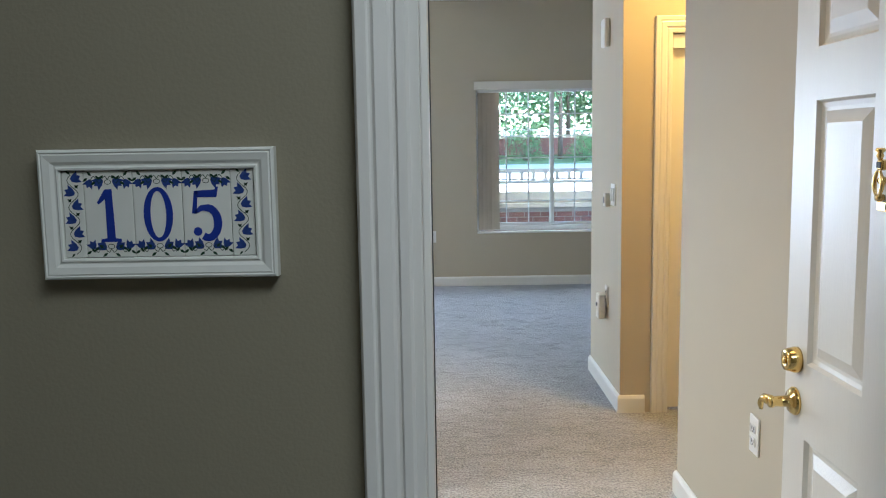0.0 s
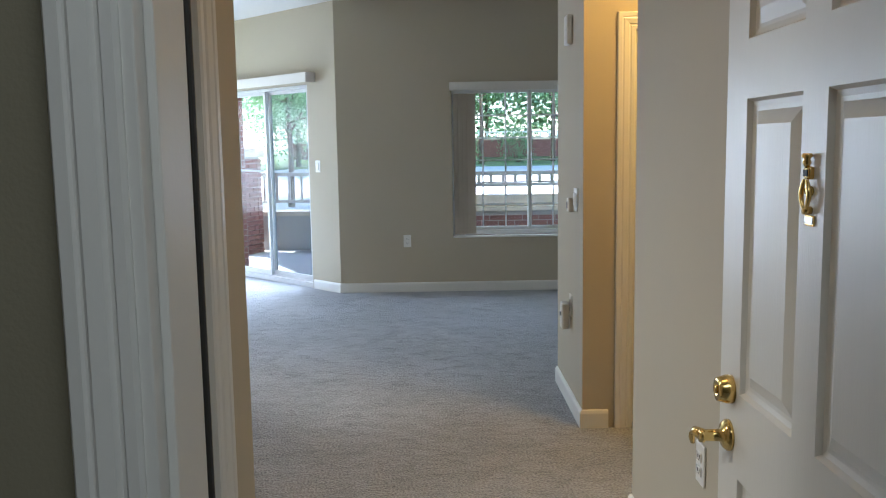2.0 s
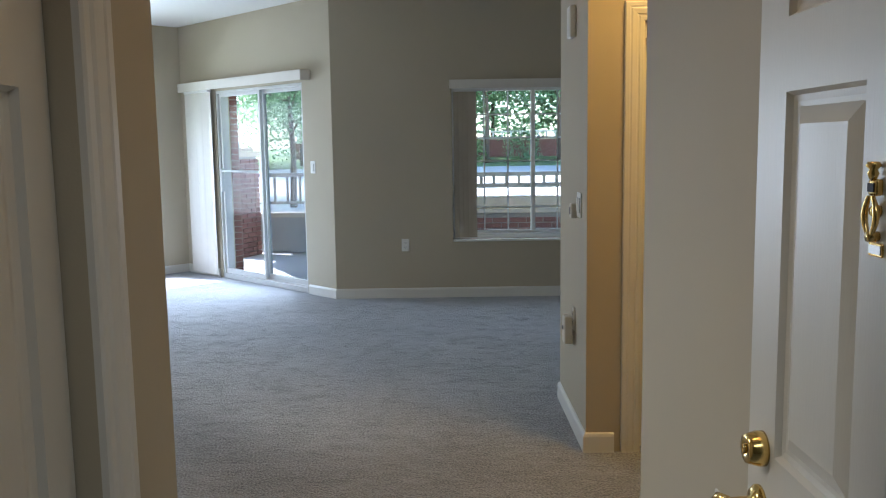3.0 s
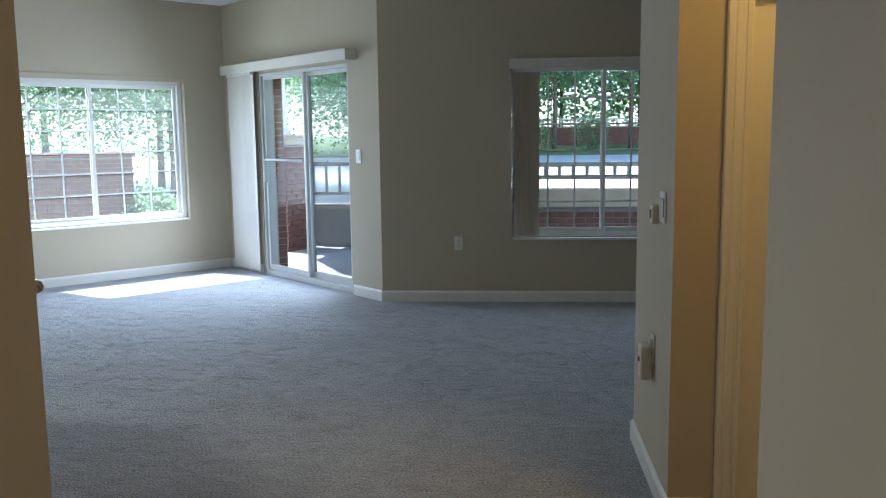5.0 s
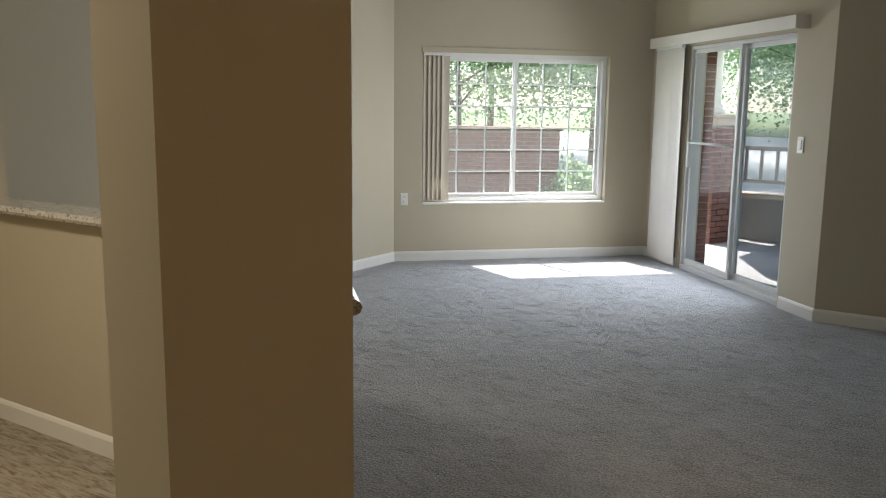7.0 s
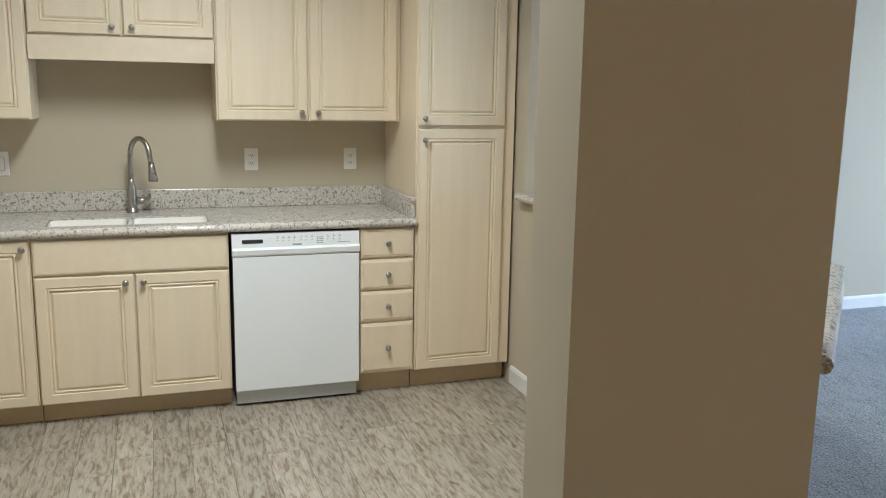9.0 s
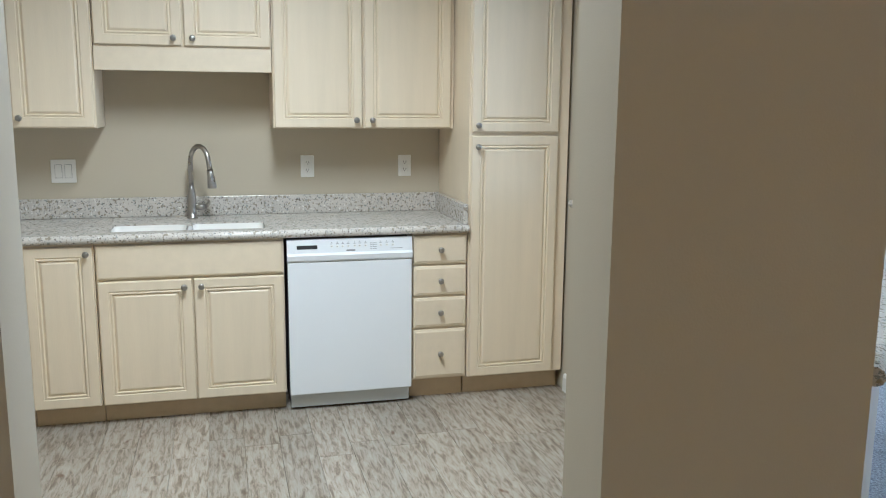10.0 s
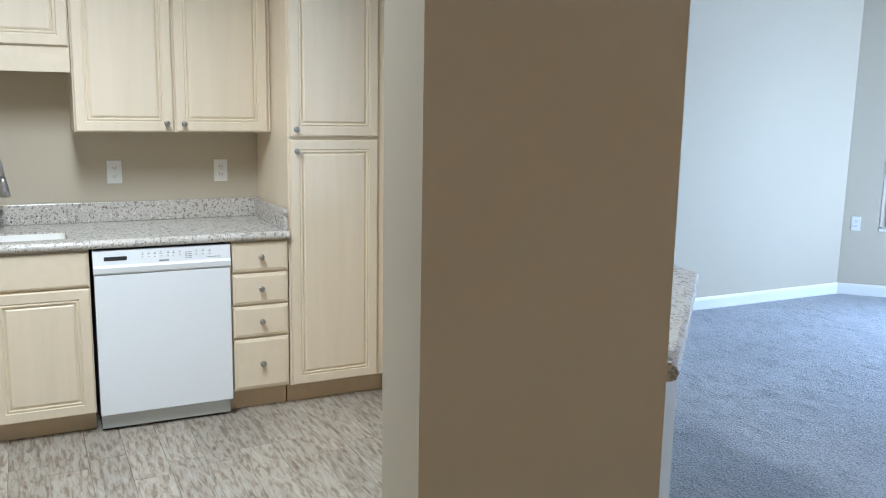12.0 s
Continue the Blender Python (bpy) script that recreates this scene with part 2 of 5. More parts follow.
SILL = mat("sill_marble", (0.80, 0.79, 0.77), 0.25, var=0.05, scale=7)
STONE = speckled_stone()
PLANK = plank_mat()
CARPET = carpet_mat()
GLASS = glass_mat("window_glass")
SCREENGLASS = glass_mat("screened_glass", (0.72, 0.74, 0.76), 0.03)
# bay panes: a little white mixed in to imitate the haze of sun glare
HAZYGLASS = glass_mat("hazy_glass", (0.95, 0.97, 0.97), 0.03)
BRICK = mat("red_brick", (0.20, 0.085, 0.065), 0.85, var=0.25, scale=9, bump=0.35, bscale=80)
MORTAR = mat("mortar", (0.33, 0.29, 0.26), 0.9, var=0.1, scale=20, bump=0.3, bscale=120)
STUCCO = mat("grey_stucco", (0.33, 0.32, 0.31), 0.9, var=0.06, scale=4, bump=0.3, bscale=90)
CAPSTONE = mat("cast_stone", (0.52, 0.43, 0.34), 0.8, var=0.07, scale=6, bump=0.15, bscale=70)
RAILPAINT = mat("rail_paint", (0.42, 0.39, 0.36), 0.5, var=0.04)
CONCRETE = mat("concrete", (0.45, 0.44, 0.42), 0.85, var=0.08, scale=1.5, bump=0.15, bscale=60)
GRASS = mat("lawn", (0.12, 0.16, 0.06), 0.9, var=0.3, scale=2.5, fine=0.7, fscale=40, bump=0.6, bscale=60)
ASPHALT = mat("pale_road", (0.36, 0.36, 0.36), 0.9, var=0.12, scale=3, bump=0.2, bscale=90)
BARK = mat("bark", (0.14, 0.10, 0.07), 0.9, var=0.3, scale=6, bump=0.6, bscale=25, stretch=(3, 3, 0.6))
LEAF = mat("leaves", (0.085, 0.17, 0.08), 0.55, var=0.45, scale=1.3)
LEAF2 = mat("leaves_yellow_green", (0.10, 0.19, 0.06), 0.55, var=0.4, scale=1.5)
for leafy in (LEAF, LEAF2):
    n, l = leafy.node_tree.nodes, leafy.node_tree.links
    tl, mx = n.new("ShaderNodeBsdfTranslucent"), n.new("ShaderNodeMixShader")
    tl.inputs[0].default_value = (0.34, 0.50, 0.26, 1)
    mx.inputs[0].default_value = 0.5
    l.new(n["Principled BSDF"].outputs[0], mx.inputs[1])
    l.new(tl.outputs[0], mx.inputs[2])
    l.new(mx.outputs[0], n["Material Output"].inputs[0])
ROOF = mat("roof_shingle", (0.16, 0.13, 0.11), 0.9, var=0.2, scale=3)

# ---- mesh tools ----
def obj(name, bm, material, parent=None, smooth=False):
    me = bpy.data.meshes.new(name)
    bmesh.ops.recalc_face_normals(bm, faces=bm.faces)
    bm.to_mesh(me)
    bm.free()
    me.materials.append(material)
    if smooth:
        for p in me.polygons:
            p.use_smooth = True
    ob = new(name, me)
    if parent:
        ob.parent = parent
    return ob


def add_box(bm, x0, x1, y0, y1, z0, z1, bevel=0.0, m=None):
    r = bmesh.ops.create_cube(bm, size=1.0)
    vs = r["verts"]
    for v in vs:
        v.co = Vector(((x0 + x1) / 2 + v.co.x * (x1 - x0), (y0 + y1) / 2 + v.co.y * (y1 - y0), (z0 + z1) / 2 + v.co.z * (z1 - z0)))
    if bevel:
        es = list({e for v in vs for e in v.link_edges})
        r = bmesh.ops.bevel(bm, geom=vs + es, offset=bevel, segments=2, profile=0.5, affect='EDGES')
        vs = list({v for f in r["faces"] for v in f.verts} | {v for v in vs if v.is_valid})
    if m is not None:
        bmesh.ops.transform(bm, matrix=m, verts=vs)
    return vs


def box(name, x0, x1, y0, y1, z0, z1, material, parent=None, bevel=0.0, m=None):
    bm = bmesh.new()
    add_box(bm, x0, x1, y0, y1, z0, z1, bevel, m)
    return obj(name, bm, material, parent)


def lathe(bm, profile, m=None, n=20):
    """Turns (radius, height) pairs about z."""
    rings = []
    for r, z in profile:
        rings.append([bm.verts.new((max(r, 1e-4) * math.cos(a), max(r, 1e-4) * math.sin(a), z)) for a in [2 * math.pi * k / n for k in range(n)]])
    for a, b in zip(rings, rings[1:]):
        for k in range(n):
            bm.faces.new((a[k], a[(k + 1) % n], b[(k + 1) % n], b[k]))
    bm.faces.new(rings[0][::-1])
    bm.faces.new(rings[-1])
    if m is not None:
        bmesh.ops.transform(bm, matrix=m, verts=[v for r in rings for v in r])


def rings_panel(bm, w, h, steps, m, back=True):
    """A rectangle w x h in local x, z whose surface steps through (inset, height along -y)."""
    loops = []
    for i, t in steps:
        loops.append([bm.verts.new(m @ Vector(c)) for c in ((i, -t, i), (w - i, -t, i), (w - i, -t, h - i), (i, -t, h - i))])
    for a, b in zip(loops, loops[1:]):
        for k in range(4):
            bm.faces.new((a[k], a[(k + 1) % 4], b[(k + 1) % 4], b[k]))
    bm.faces.new(loops[-1])
    if back:
        bm.faces.new(loops[0][::-1])


def sweep(bm, path, profile, closed=False):
    """Carries a profile of (out, up) along a plan path of (x, y), with mitred corners; out points to the right of the path."""
    n = len(path)
    rows = []
    for k in range(n):
        p = Vector(path[k])
        a = (p - Vector(path[k - 1])).normalized() if k or closed else None
        b = (Vector(path[(k + 1) % n]) - p).normalized() if k < n - 1 or closed else None
        if a is None:
            a = b
        if b is None:
            b = a
        na, nb = Vector((a.y, -a.x)), Vector((b.y, -b.x))
        mid = (na + nb) / max(0.2, 1 + na.dot(nb))
        rows.append([bm.verts.new((p.x + mid.x * o, p.y + mid.y * o, z)) for o, z in profile])
    k2 = len(profile)
    for a, b in zip(rows, rows[1:]):
        for k in range(k2):
            bm.faces.new((a[k], a[(k + 1) % k2], b[(k + 1) % k2], b[k]))
    bm.faces.new(rows[0][::-1])
    bm.faces.new(rows[-1])


def along(p0, p1, z=0.0):
    """A frame whose x runs from p0 to p1, whose y points to the left of it, z up."""
    d = Vector((p1[0] - p0[0], p1[1] - p0[1], 0)).normalized()
    return Matrix(((d.x, -d.y, 0, p0[0]), (d.y, d.x, 0, p0[1]), (0, 0, 1, z), (0, 0, 0, 1)))


def wall(name, p0, p1, thick, z0, z1, openings=(), material=None):
    """A wall from p0 to p1 whose body lies to the left of that line, with openings (u0, u1, low, high) cut through."""
    bm = bmesh.new()
    m = along(p0, p1)
    length = (Vector(p1) - Vector(p0)).length
    u = 0.0
    for a, b, lo, hi in sorted(openings):
        if a > u:
            add_box(bm, u, a, 0, thick, z0, z1, 0, m)
        if lo > z0:
            add_box(bm, a, b, 0, thick, z0, lo, 0, m)
        if hi < z1:
            add_box(bm, a, b, 0, thick, hi, z1, 0, m)
        u = b
    if u < length:
        add_box(bm, u, length, 0, thick, z0, z1, 0, m)
    bmesh.ops.remove_doubles(bm, verts=bm.verts, dist=1e-5)
    return tagged(obj(name, bm, material or PAINT), kind="structure")


# ---- plan ----
LW, APEX, RC = (-0.20, 5.85), (1.635, 7.685), (3.60, 5.72)
H = 2.79
BASE = [(0, 0), (0.014, 0), (0.014, 0.075), (0.009, 0.088), (0.004, 0.093), (0, 0.093)]


def floor_poly(name, pts, z, material, thick=0.1):
    bm = bmesh.new()
    top = [bm.verts.new((x, y, z)) for x, y in pts]
    low = [bm.verts.new((x, y, z - thick)) for x, y in pts]
    bm.faces.new(top)
    bm.faces.new(low[::-1])
    for k in range(len(pts)):
        j = (k + 1) % len(pts)
        bm.faces.new((top[k], low[k], low[j], top[j]))
    return tagged(obj(name, bm, material), kind="structure")


floor_poly("floor", [(3.235, -1.75), (5.3, -1.75), (7.6, -1.75), (7.6, 5.80), (3.66, 5.80), (1.66, 7.75), (-0.25, 5.90), (-0.25, 1.50), (2.72, 1.50), (3.235, 0.97)], 0.0, CARPET)
floor_poly("floor_kitchen", [(0, -1.75), (3.235, -1.75), (3.235, 0.97), (2.72, 1.50), (0, 1.50)], -0.012, KICK)
floor_poly("floor_corridor", [(1.5, -3.6), (7.6, -3.6), (7.6, -1.75), (1.5, -1.75)], 0.0, CARPET)
floor_poly("ceiling", [(-0.5, -3.7), (7.7, -3.7), (7.7, 5.9), (3.66, 5.9), (1.66, 7.85), (-0.5, 5.9)], H + 0.1, CEIL)
# living room outline, seen from inside with the wall body to the left of each line
wall("wall_left", (-0.20, 1.50), LW, 0.15, 0, H)
wall("wall_bay", LW, APEX, 0.17, 0, H, [(0.27, 2.136, 0.545, 1.985)])
wall("wall_patio", APEX, RC, 0.17, 0, H, [(0.74, 2.333, 0.0, 2.04)])
wall("wall_front", RC, (7.6, 5.72), 0.17, 0, H, [(1.105, 2.62, 0.524, 1.995)])
wall("wall_right", (7.6, 5.72), (7.6, 2.47), 0.15, 0, H)
wall("wall_hall_back", (7.6, 2.47), (5.376, 2.47), 0.12, 0, H)
wall("wall_thermostat", (5.256, 2.47), (5.256, 1.62), 0.12, 0, H)
wall("wall_hall", (5.376, 1.62), (7.45, 1.62), 0.12, 0, H, [(0.125, 0.91, 0.0, 1.95)])
wall("wall_hall_end", (7.45, 1.62), (7.45, 0.58), 0.12, 0, H)
wall("wall_hall_near", (7.6, 0.58), (5.386, 0.58), 0.12, 0, H)
wall("wall_entry", (5.266, 0.58), (5.266, -1.68), 0.12, 0, H)
wall("wall_corridor", (7.6, -1.805), (1.5, -1.805), -0.125, 0, H, [(2.37, 3.318, 0.0, 2.05)], CORRIDOR)
wall("wall_corridor_back", (1.5, -3.6), (7.6, -3.6), -0.12, 0, H, (), CORRIDOR)
wall("wall_corridor_end", (7.6, -3.6), (7.6, -1.8), -0.12, 0, H, (), CORRIDOR)
wall("wall_corridor_start", (1.5, -1.8), (1.5, -3.6), -0.12, 0, H, (), CORRIDOR)
wall("wall_closet", (4.15, -1.68), (4.15, -0.80), 0.11, 0, H, [(0.06, 0.58, 0.0, 2.03)])
wall("wall_closet_side", (4.04, -0.80), (3.235, -0.80), 0.11, 0, H)
wall("wall_kitchen_entry", (3.365, -0.80), (3.365, -0.594), 0.165, 0, H)
wall("wall_kitchen_post", (3.365, 0.322), (3.365, 0.86), 0.165, 0, H)
wall("wall_kitchen", (0, -1.75), (0, 1.50), 0.15, 0, H)
wall("wall_kitchen_left", (3.17, -1.60), (0, -1.60), 0.07, 0, H)
wall("wall_closet_back", (3.25, -1.68), (3.25, -0.91), 0.08, 0, H)
wall("wall_pass_through_end", (0.72, 1.43), (0, 1.43), -0.13, 0, H)
# half wall with the ledge: straight by the pantry, then turning to the post
bm = bmesh.new()
sweep(bm, [(3.33, 0.862), (2.632, 1.56), (0.72, 1.56)], [(-0.13, 0), (0, 0), (0, 0.985), (-0.13, 0.985)])
tagged(obj("wall_half", bm, PAINT), kind="structure")
bm = bmesh.new()
sweep(bm, [(3.345, 0.847), (2.632, 1.56), (0.70, 1.56)], [(-0.165, 0.985), (0.030, 0.985), (0.041, 0.990), (0.047, 1.003), (0.041, 1.017), (0.030, 1.023), (-0.165, 1.023), (-0.176, 1.017), (-0.182, 1.003), (-0.176, 0.990)])
tagged(obj("bar_ledge", bm, STONE), "speckled stone bar ledge with rounded edge on half wall", "ledge")


def baseboard(pts, name="baseboard"):
    """Skirting along a path that keeps the room on its right."""
    bm = bmesh.new()
    sweep(bm, pts, BASE)
    return tagged(obj(name, bm, TRIM), kind="structure")


def at_wall(p0, p1, u):
    d = (Vector(p1) - Vector(p0)).normalized()
    return tuple(Vector(p0) + d * u)


baseboard([(-0.20, 1.6), LW, APEX, at_wall(APEX, RC, 0.70)])
baseboard([at_wall(APEX, RC, 2.36), RC, (7.6, 5.72), (7.6, 2.47), (5.256, 2.47), (5.256, 1.62), (5.385, 1.62)])
baseboard([(7.45, 0.58), (5.266, 0.58), (5.266, -0.68)])
baseboard([(0.62, 1.43), (2.70, 1.43)])
baseboard([(4.15, -1.005), (4.15, -0.80), (3.365, -0.80), (3.365, -0.594), (3.2, -0.594)])

# ---- windows and doors ----
def window(name, p0, p1, u0, u1, z0, z1, depth, cols=3, rows=6, glass=GLASS):
    """A two-sash sliding window with grilles, set back in its opening."""
    m = along(p0, p1)
    root = tagged(new(name), kind="structure")
    root.matrix_world = m @ Matrix.Translation((u0, depth, z0))
    w, h = u1 - u0, z1 - z0
    f = 0.045
    bm = bmesh.new()
    add_box(bm, 0, f, -0.03, 0.06, 0, h, 0.003)
    add_box(bm, w - f, w, -0.03, 0.06, 0, h, 0.003)
    add_box(bm, f, w - f, -0.03, 0.06, 0, f, 0.003)
    add_box(bm, f, w - f, -0.03, 0.06, h - f, h, 0.003)
    obj("frame", bm, VINYL, root)
    mid = w / 2
    for k, (a, b, y) in enumerate(((f, mid + 0.02, 0.0), (mid - 0.02, w - f, 0.03))):
        bm = bmesh.new()
        s = 0.032
        add_box(bm, a, a + s, y - 0.012, y + 0.012, f, h - f, 0.003)
        add_box(bm, b - s, b, y - 0.012, y + 0.012, f, h - f, 0.003)
        add_box(bm, a + s, b - s, y - 0.012, y + 0.012, f, f + s, 0.003)
        add_box(bm, a + s, b - s, y - 0.012, y + 0.012, h - f - s, h - f, 0.003)
        obj("sash", bm, VINYL, root)
        ga, gb, ha, hb = a + s, b - s, f + s, h - f - s
        bm = bmesh.new()
        for i in range(1, cols):
            x = ga + (gb - ga) * i / cols
            add_box(bm, x - 0.007, x + 0.007, y - 0.004, y + 0.004, ha, hb)
        for j in range(1, rows):
            z = ha + (hb - ha) * j / rows
            add_box(bm, ga, gb, y - 0.0035, y + 0.0035, z - 0.007, z + 0.007)
        obj("grille", bm, VINYL, root)
        g = box("pane", ga, gb, y - 0.008, y - 0.006, ha, hb, glass, root)
        g.visible_shadow = False
    box("latch", mid - 0.015, mid + 0.015, -0.03, -0.012, h * 0.48, h * 0.56, VINYL, root, 0.004)
    return root


def lining(name, p0, p1, u0, u1, z0, z1, depth):
    """Stone sill at the foot of a window opening."""
    m = along(p0, p1)
    bm = bmesh.new()
    add_box(bm, u0 + 0.002, u1 - 0.002, -0.012, depth - 0.03, z0 + 0.001, z0 + 0.02, 0.004, m)
    return tagged(obj(name, bm, SILL), kind="structure")


window("window_1", LW, APEX, 0.272, 2.134, 0.567, 1.983, 0.10, glass=HAZYGLASS)
lining("window_sill_1", LW, APEX, 0.27, 2.136, 0.545, 1.985, 0.10)
window("window_2", RC, (7.6, 5.72), 1.107, 2.618, 0.546, 1.993, 0.10)
lining("window_sill_2", RC, (7.6, 5.72), 1.105, 2.62, 0.524, 1.995, 0.10)


def patio_door():
    m = along(APEX, RC)
    root = tagged(new("door_patio"), kind="structure")
    root.matrix_world = m @ Matrix.Translation((0.742, 0.07, 0.0))
    w, h, f = 1.589, 2.038, 0.028
    bm = bmesh.new()
    add_box(bm, 0, f, -0.06, 0.07, 0, h, 0.003)
    add_box(bm, w - f, w, -0.06, 0.07, 0, h, 0.003)
    add_box(bm, f, w - f, -0.06, 0.07, h - f, h, 0.003)
    add_box(bm, f, w - f, -0.06, 0.07, 0, 0.05, 0.003)
    add_box(bm, f, w - f, -0.02, -0.012, 0.05, 0.062)
    obj("frame", bm, ALUMINIUM, root)
    for a, b, y in ((f, w / 2 + 0.016, -0.02), (w / 2 - 0.016, w - f, 0.03)):
        bm = bmesh.new()
        s = 0.034
        add_box(bm, a, a + s, y - 0.018, y + 0.018, 0.052, h - f, 0.004)
        add_box(bm, b - s, b, y - 0.018, y + 0.018, 0.052, h - f, 0.004)
        add_box(bm, a + s, b - s, y - 0.018, y + 0.018, 0.052, 0.105, 0.004)
        add_box(bm, a + s, b - s, y - 0.018, y + 0.018, h - f - 0.035, h - f, 0.004)
        obj("sash", bm, ALUMINIUM, root)
        g = box("pane", a + s, b - s, y - 0.003, y + 0.003, 0.105, h - f - 0.035, GLASS if y < 0 else SCREENGLASS, root)
        g.visible_shadow = False
    bm = bmesh.new()
    add_box(bm, f + 0.012, f + 0.04, -0.075, -0.038, 0.95, 1.20, 0.008)
    obj("handle", bm, ALUMINIUM, root)
    # security bar across the sliding panel
    bm = bmesh.new()
    lathe(bm, [(0.011, 0), (0.011, 0.70)], Matrix.Translation((f + 0.03, -0.055, 1.18)) @ Matrix.Rotation(radians(90), 4, 'Y'), 12)
    obj("security_bar", bm, ALUMINIUM, root, True)
    return root


patio_door()

M_BAY, M_PATIO, M_FRONT = along(LW, APEX), along(APEX, RC), along(RC, (7.6, 5.72))


def blind_stack(name, m, u0, u1, z0, z1, y, count, material, label, seed):
    """Vertical slats drawn together at one side of an opening, on their head rail."""
    root = tagged(new(name), label, "blinds")
    root.matrix_world = m @ Matrix.Translation((u0, y, z0))
    rnd = random.Random(seed)
    w = u1 - u0
    for k in range(count):
        x = 0.042 + (w - 0.084) * k / max(1, count - 1)
        ang = radians(17 + rnd.uniform(-4, 4))
        bm = bmesh.new()
        half = 0.042
        pts = [(-half, 0.0), (-half / 2, 0.004), (0, 0.006), (half / 2, 0.004), (half, 0.0)]
        lo, hi = [], []
        for s in (0.0012, -0.0012):
            for a, c in (pts if s > 0 else pts[::-1]):
                px, py = x + a * math.cos(ang) - (c + s) * math.sin(ang), a * math.sin(ang) + (c + s) * math.cos(ang)
                lo.append(bm.verts.new((px, py, 0.012)))
                hi.append(bm.verts.new((px, py, z1 - z0 - 0.02)))
        n = len(lo)
        for i in range(n):
            bm.faces.new((lo[i], lo[(i + 1) % n], hi[(i + 1) % n], hi[i]))
        bm.faces.new(lo[::-1])
        bm.faces.new(hi)
        obj("slat", bm, material, root)
    box("head_rail", 0.0, w, -0.02, 0.02, z1 - z0 - 0.03, z1 - z0, VINYL, root, 0.003)
    return root


blind_stack("vertical_blind", M_BAY, 0.285, 0.545, 0.567, 1.983, 0.045, 5, BLINDTAN, "tan vertical blind drawn together in window opening", 1)
blind_stack("vertical_blind", M_FRONT, 1.12, 1.335, 0.546, 1.94, 0.045, 4, BLINDTAN, "tan vertical blind drawn together in window opening", 2)
blind_stack("vertical_blind", M_PATIO, 0.20, 0.72, 0.02, 2.06, -0.055, 10, BLINDWHITE, "white vertical blind stacked beside sliding patio door", 3)


def valance(m, u0, u1, z0, z1, y0, y1, label, material=BLINDWHITE):
    """A shallow box pelmet with returns, open behind."""
    bm = bmesh.new()
    add_box(bm, u0, u1, y0, y0 + 0.008, z0, z1, 0.003, m)
    add_box(bm, u0, u0 + 0.008, y0 + 0.008, y1, z0, z1, 0.002, m)
    add_box(bm, u1 - 0.008, u1, y0 + 0.008, y1, z0, z1, 0.002, m)
    add_box(bm, u0 + 0.008, u1 - 0.008, y0 + 0.008, y1, z1 - 0.008, z1, 0.002, m)
    return tagged(obj("valance", bm, material), label, "valance")


valance(M_PATIO, 0.14, 2.47, 2.05, 2.145, -0.115, -0.001, "white blind valance above the sliding patio door")
valance(M_FRONT, 1.085, 2.64, 1.935, 2.015, -0.045, -0.001, "white blind valance across top of window")
valance(M_BAY, 0.262, 2.144, 1.978, 2.03, -0.010, -0.001, "wall-coloured blind valance across top of window", PAINT)


def panel_door(name, w, h, thick, cols, rows, material, parent):
    """A moulded panel door leaf in local x (width), z; faces at y = 0 and y = thick."""
    bm = bmesh.new()
    xs, zs = sorted({0, w, *[v for c in cols for v in c]}), sorted({0, h, *[v for r in rows for v in r]})
    for i in range(len(xs) - 1):
        for j in range(len(zs) - 1):
            if any(abs(xs[i] - c[0]) < 1e-6 for c in cols) and any(abs(zs[j] - r[0]) < 1e-6 for r in rows):
                pw, ph = xs[i + 1] - xs[i], zs[j + 1] - zs[j]
                prof = [(0, 0), (0.006, -0.010), (0.016, -0.012), (0.024, -0.012), (0.05, -0.002), (0.053, -0.002)]
                rings_panel(bm, pw, ph, prof, Matrix.Translation((xs[i], 0, zs[j])), False)
                back = Matrix.Translation((xs[i + 1], thick, zs[j])) @ Matrix.Rotation(math.pi, 4, 'Z')
                rings_panel(bm, pw, ph, prof, back, False)
            else:
                for y in (0, thick):
                    bm.faces.new([bm.verts.new(c) for c in ((xs[i], y, zs[j]), (xs[i + 1], y, zs[j]), (xs[i + 1], y, zs[j + 1]), (xs[i], y, zs[j + 1]))])
    for a, b in (((0, 0), (w, 0)), ((w, 0), (w, h)), ((w, h), (0, h)), ((0, h), (0, 0))):
        bm.faces.new([bm.verts.new(c) for c in ((a[0], 0, a[1]), (b[0], 0, b[1]), (b[0], thick, b[1]), (a[0], thick, a[1]))])
    bmesh.ops.remove_doubles(bm, verts=bm.verts, dist=1e-5)
    return obj(name, bm, material, parent)


# entry door: local x from the free edge to the hinge, face y = 0 looks into the doorway
entry = tagged(new("door_entry"), "open white six-panel entry door with brass hardware", "door", kind="structure")
entry.matrix_world = Matrix(((0, 1, 0, 5.14), (-1, 0, 0, -0.742), (0, 0, 1, 0.012), (0, 0, 0, 1)))
panel_door("leaf", 0.905, 2.02, 0.045, [(0.112, 0.362), (0.452, 0.702 + 0.09)], [(0.22, 0.725), (0.90, 1.487), (1.60, 1.87)], DOORPAINT, entry)


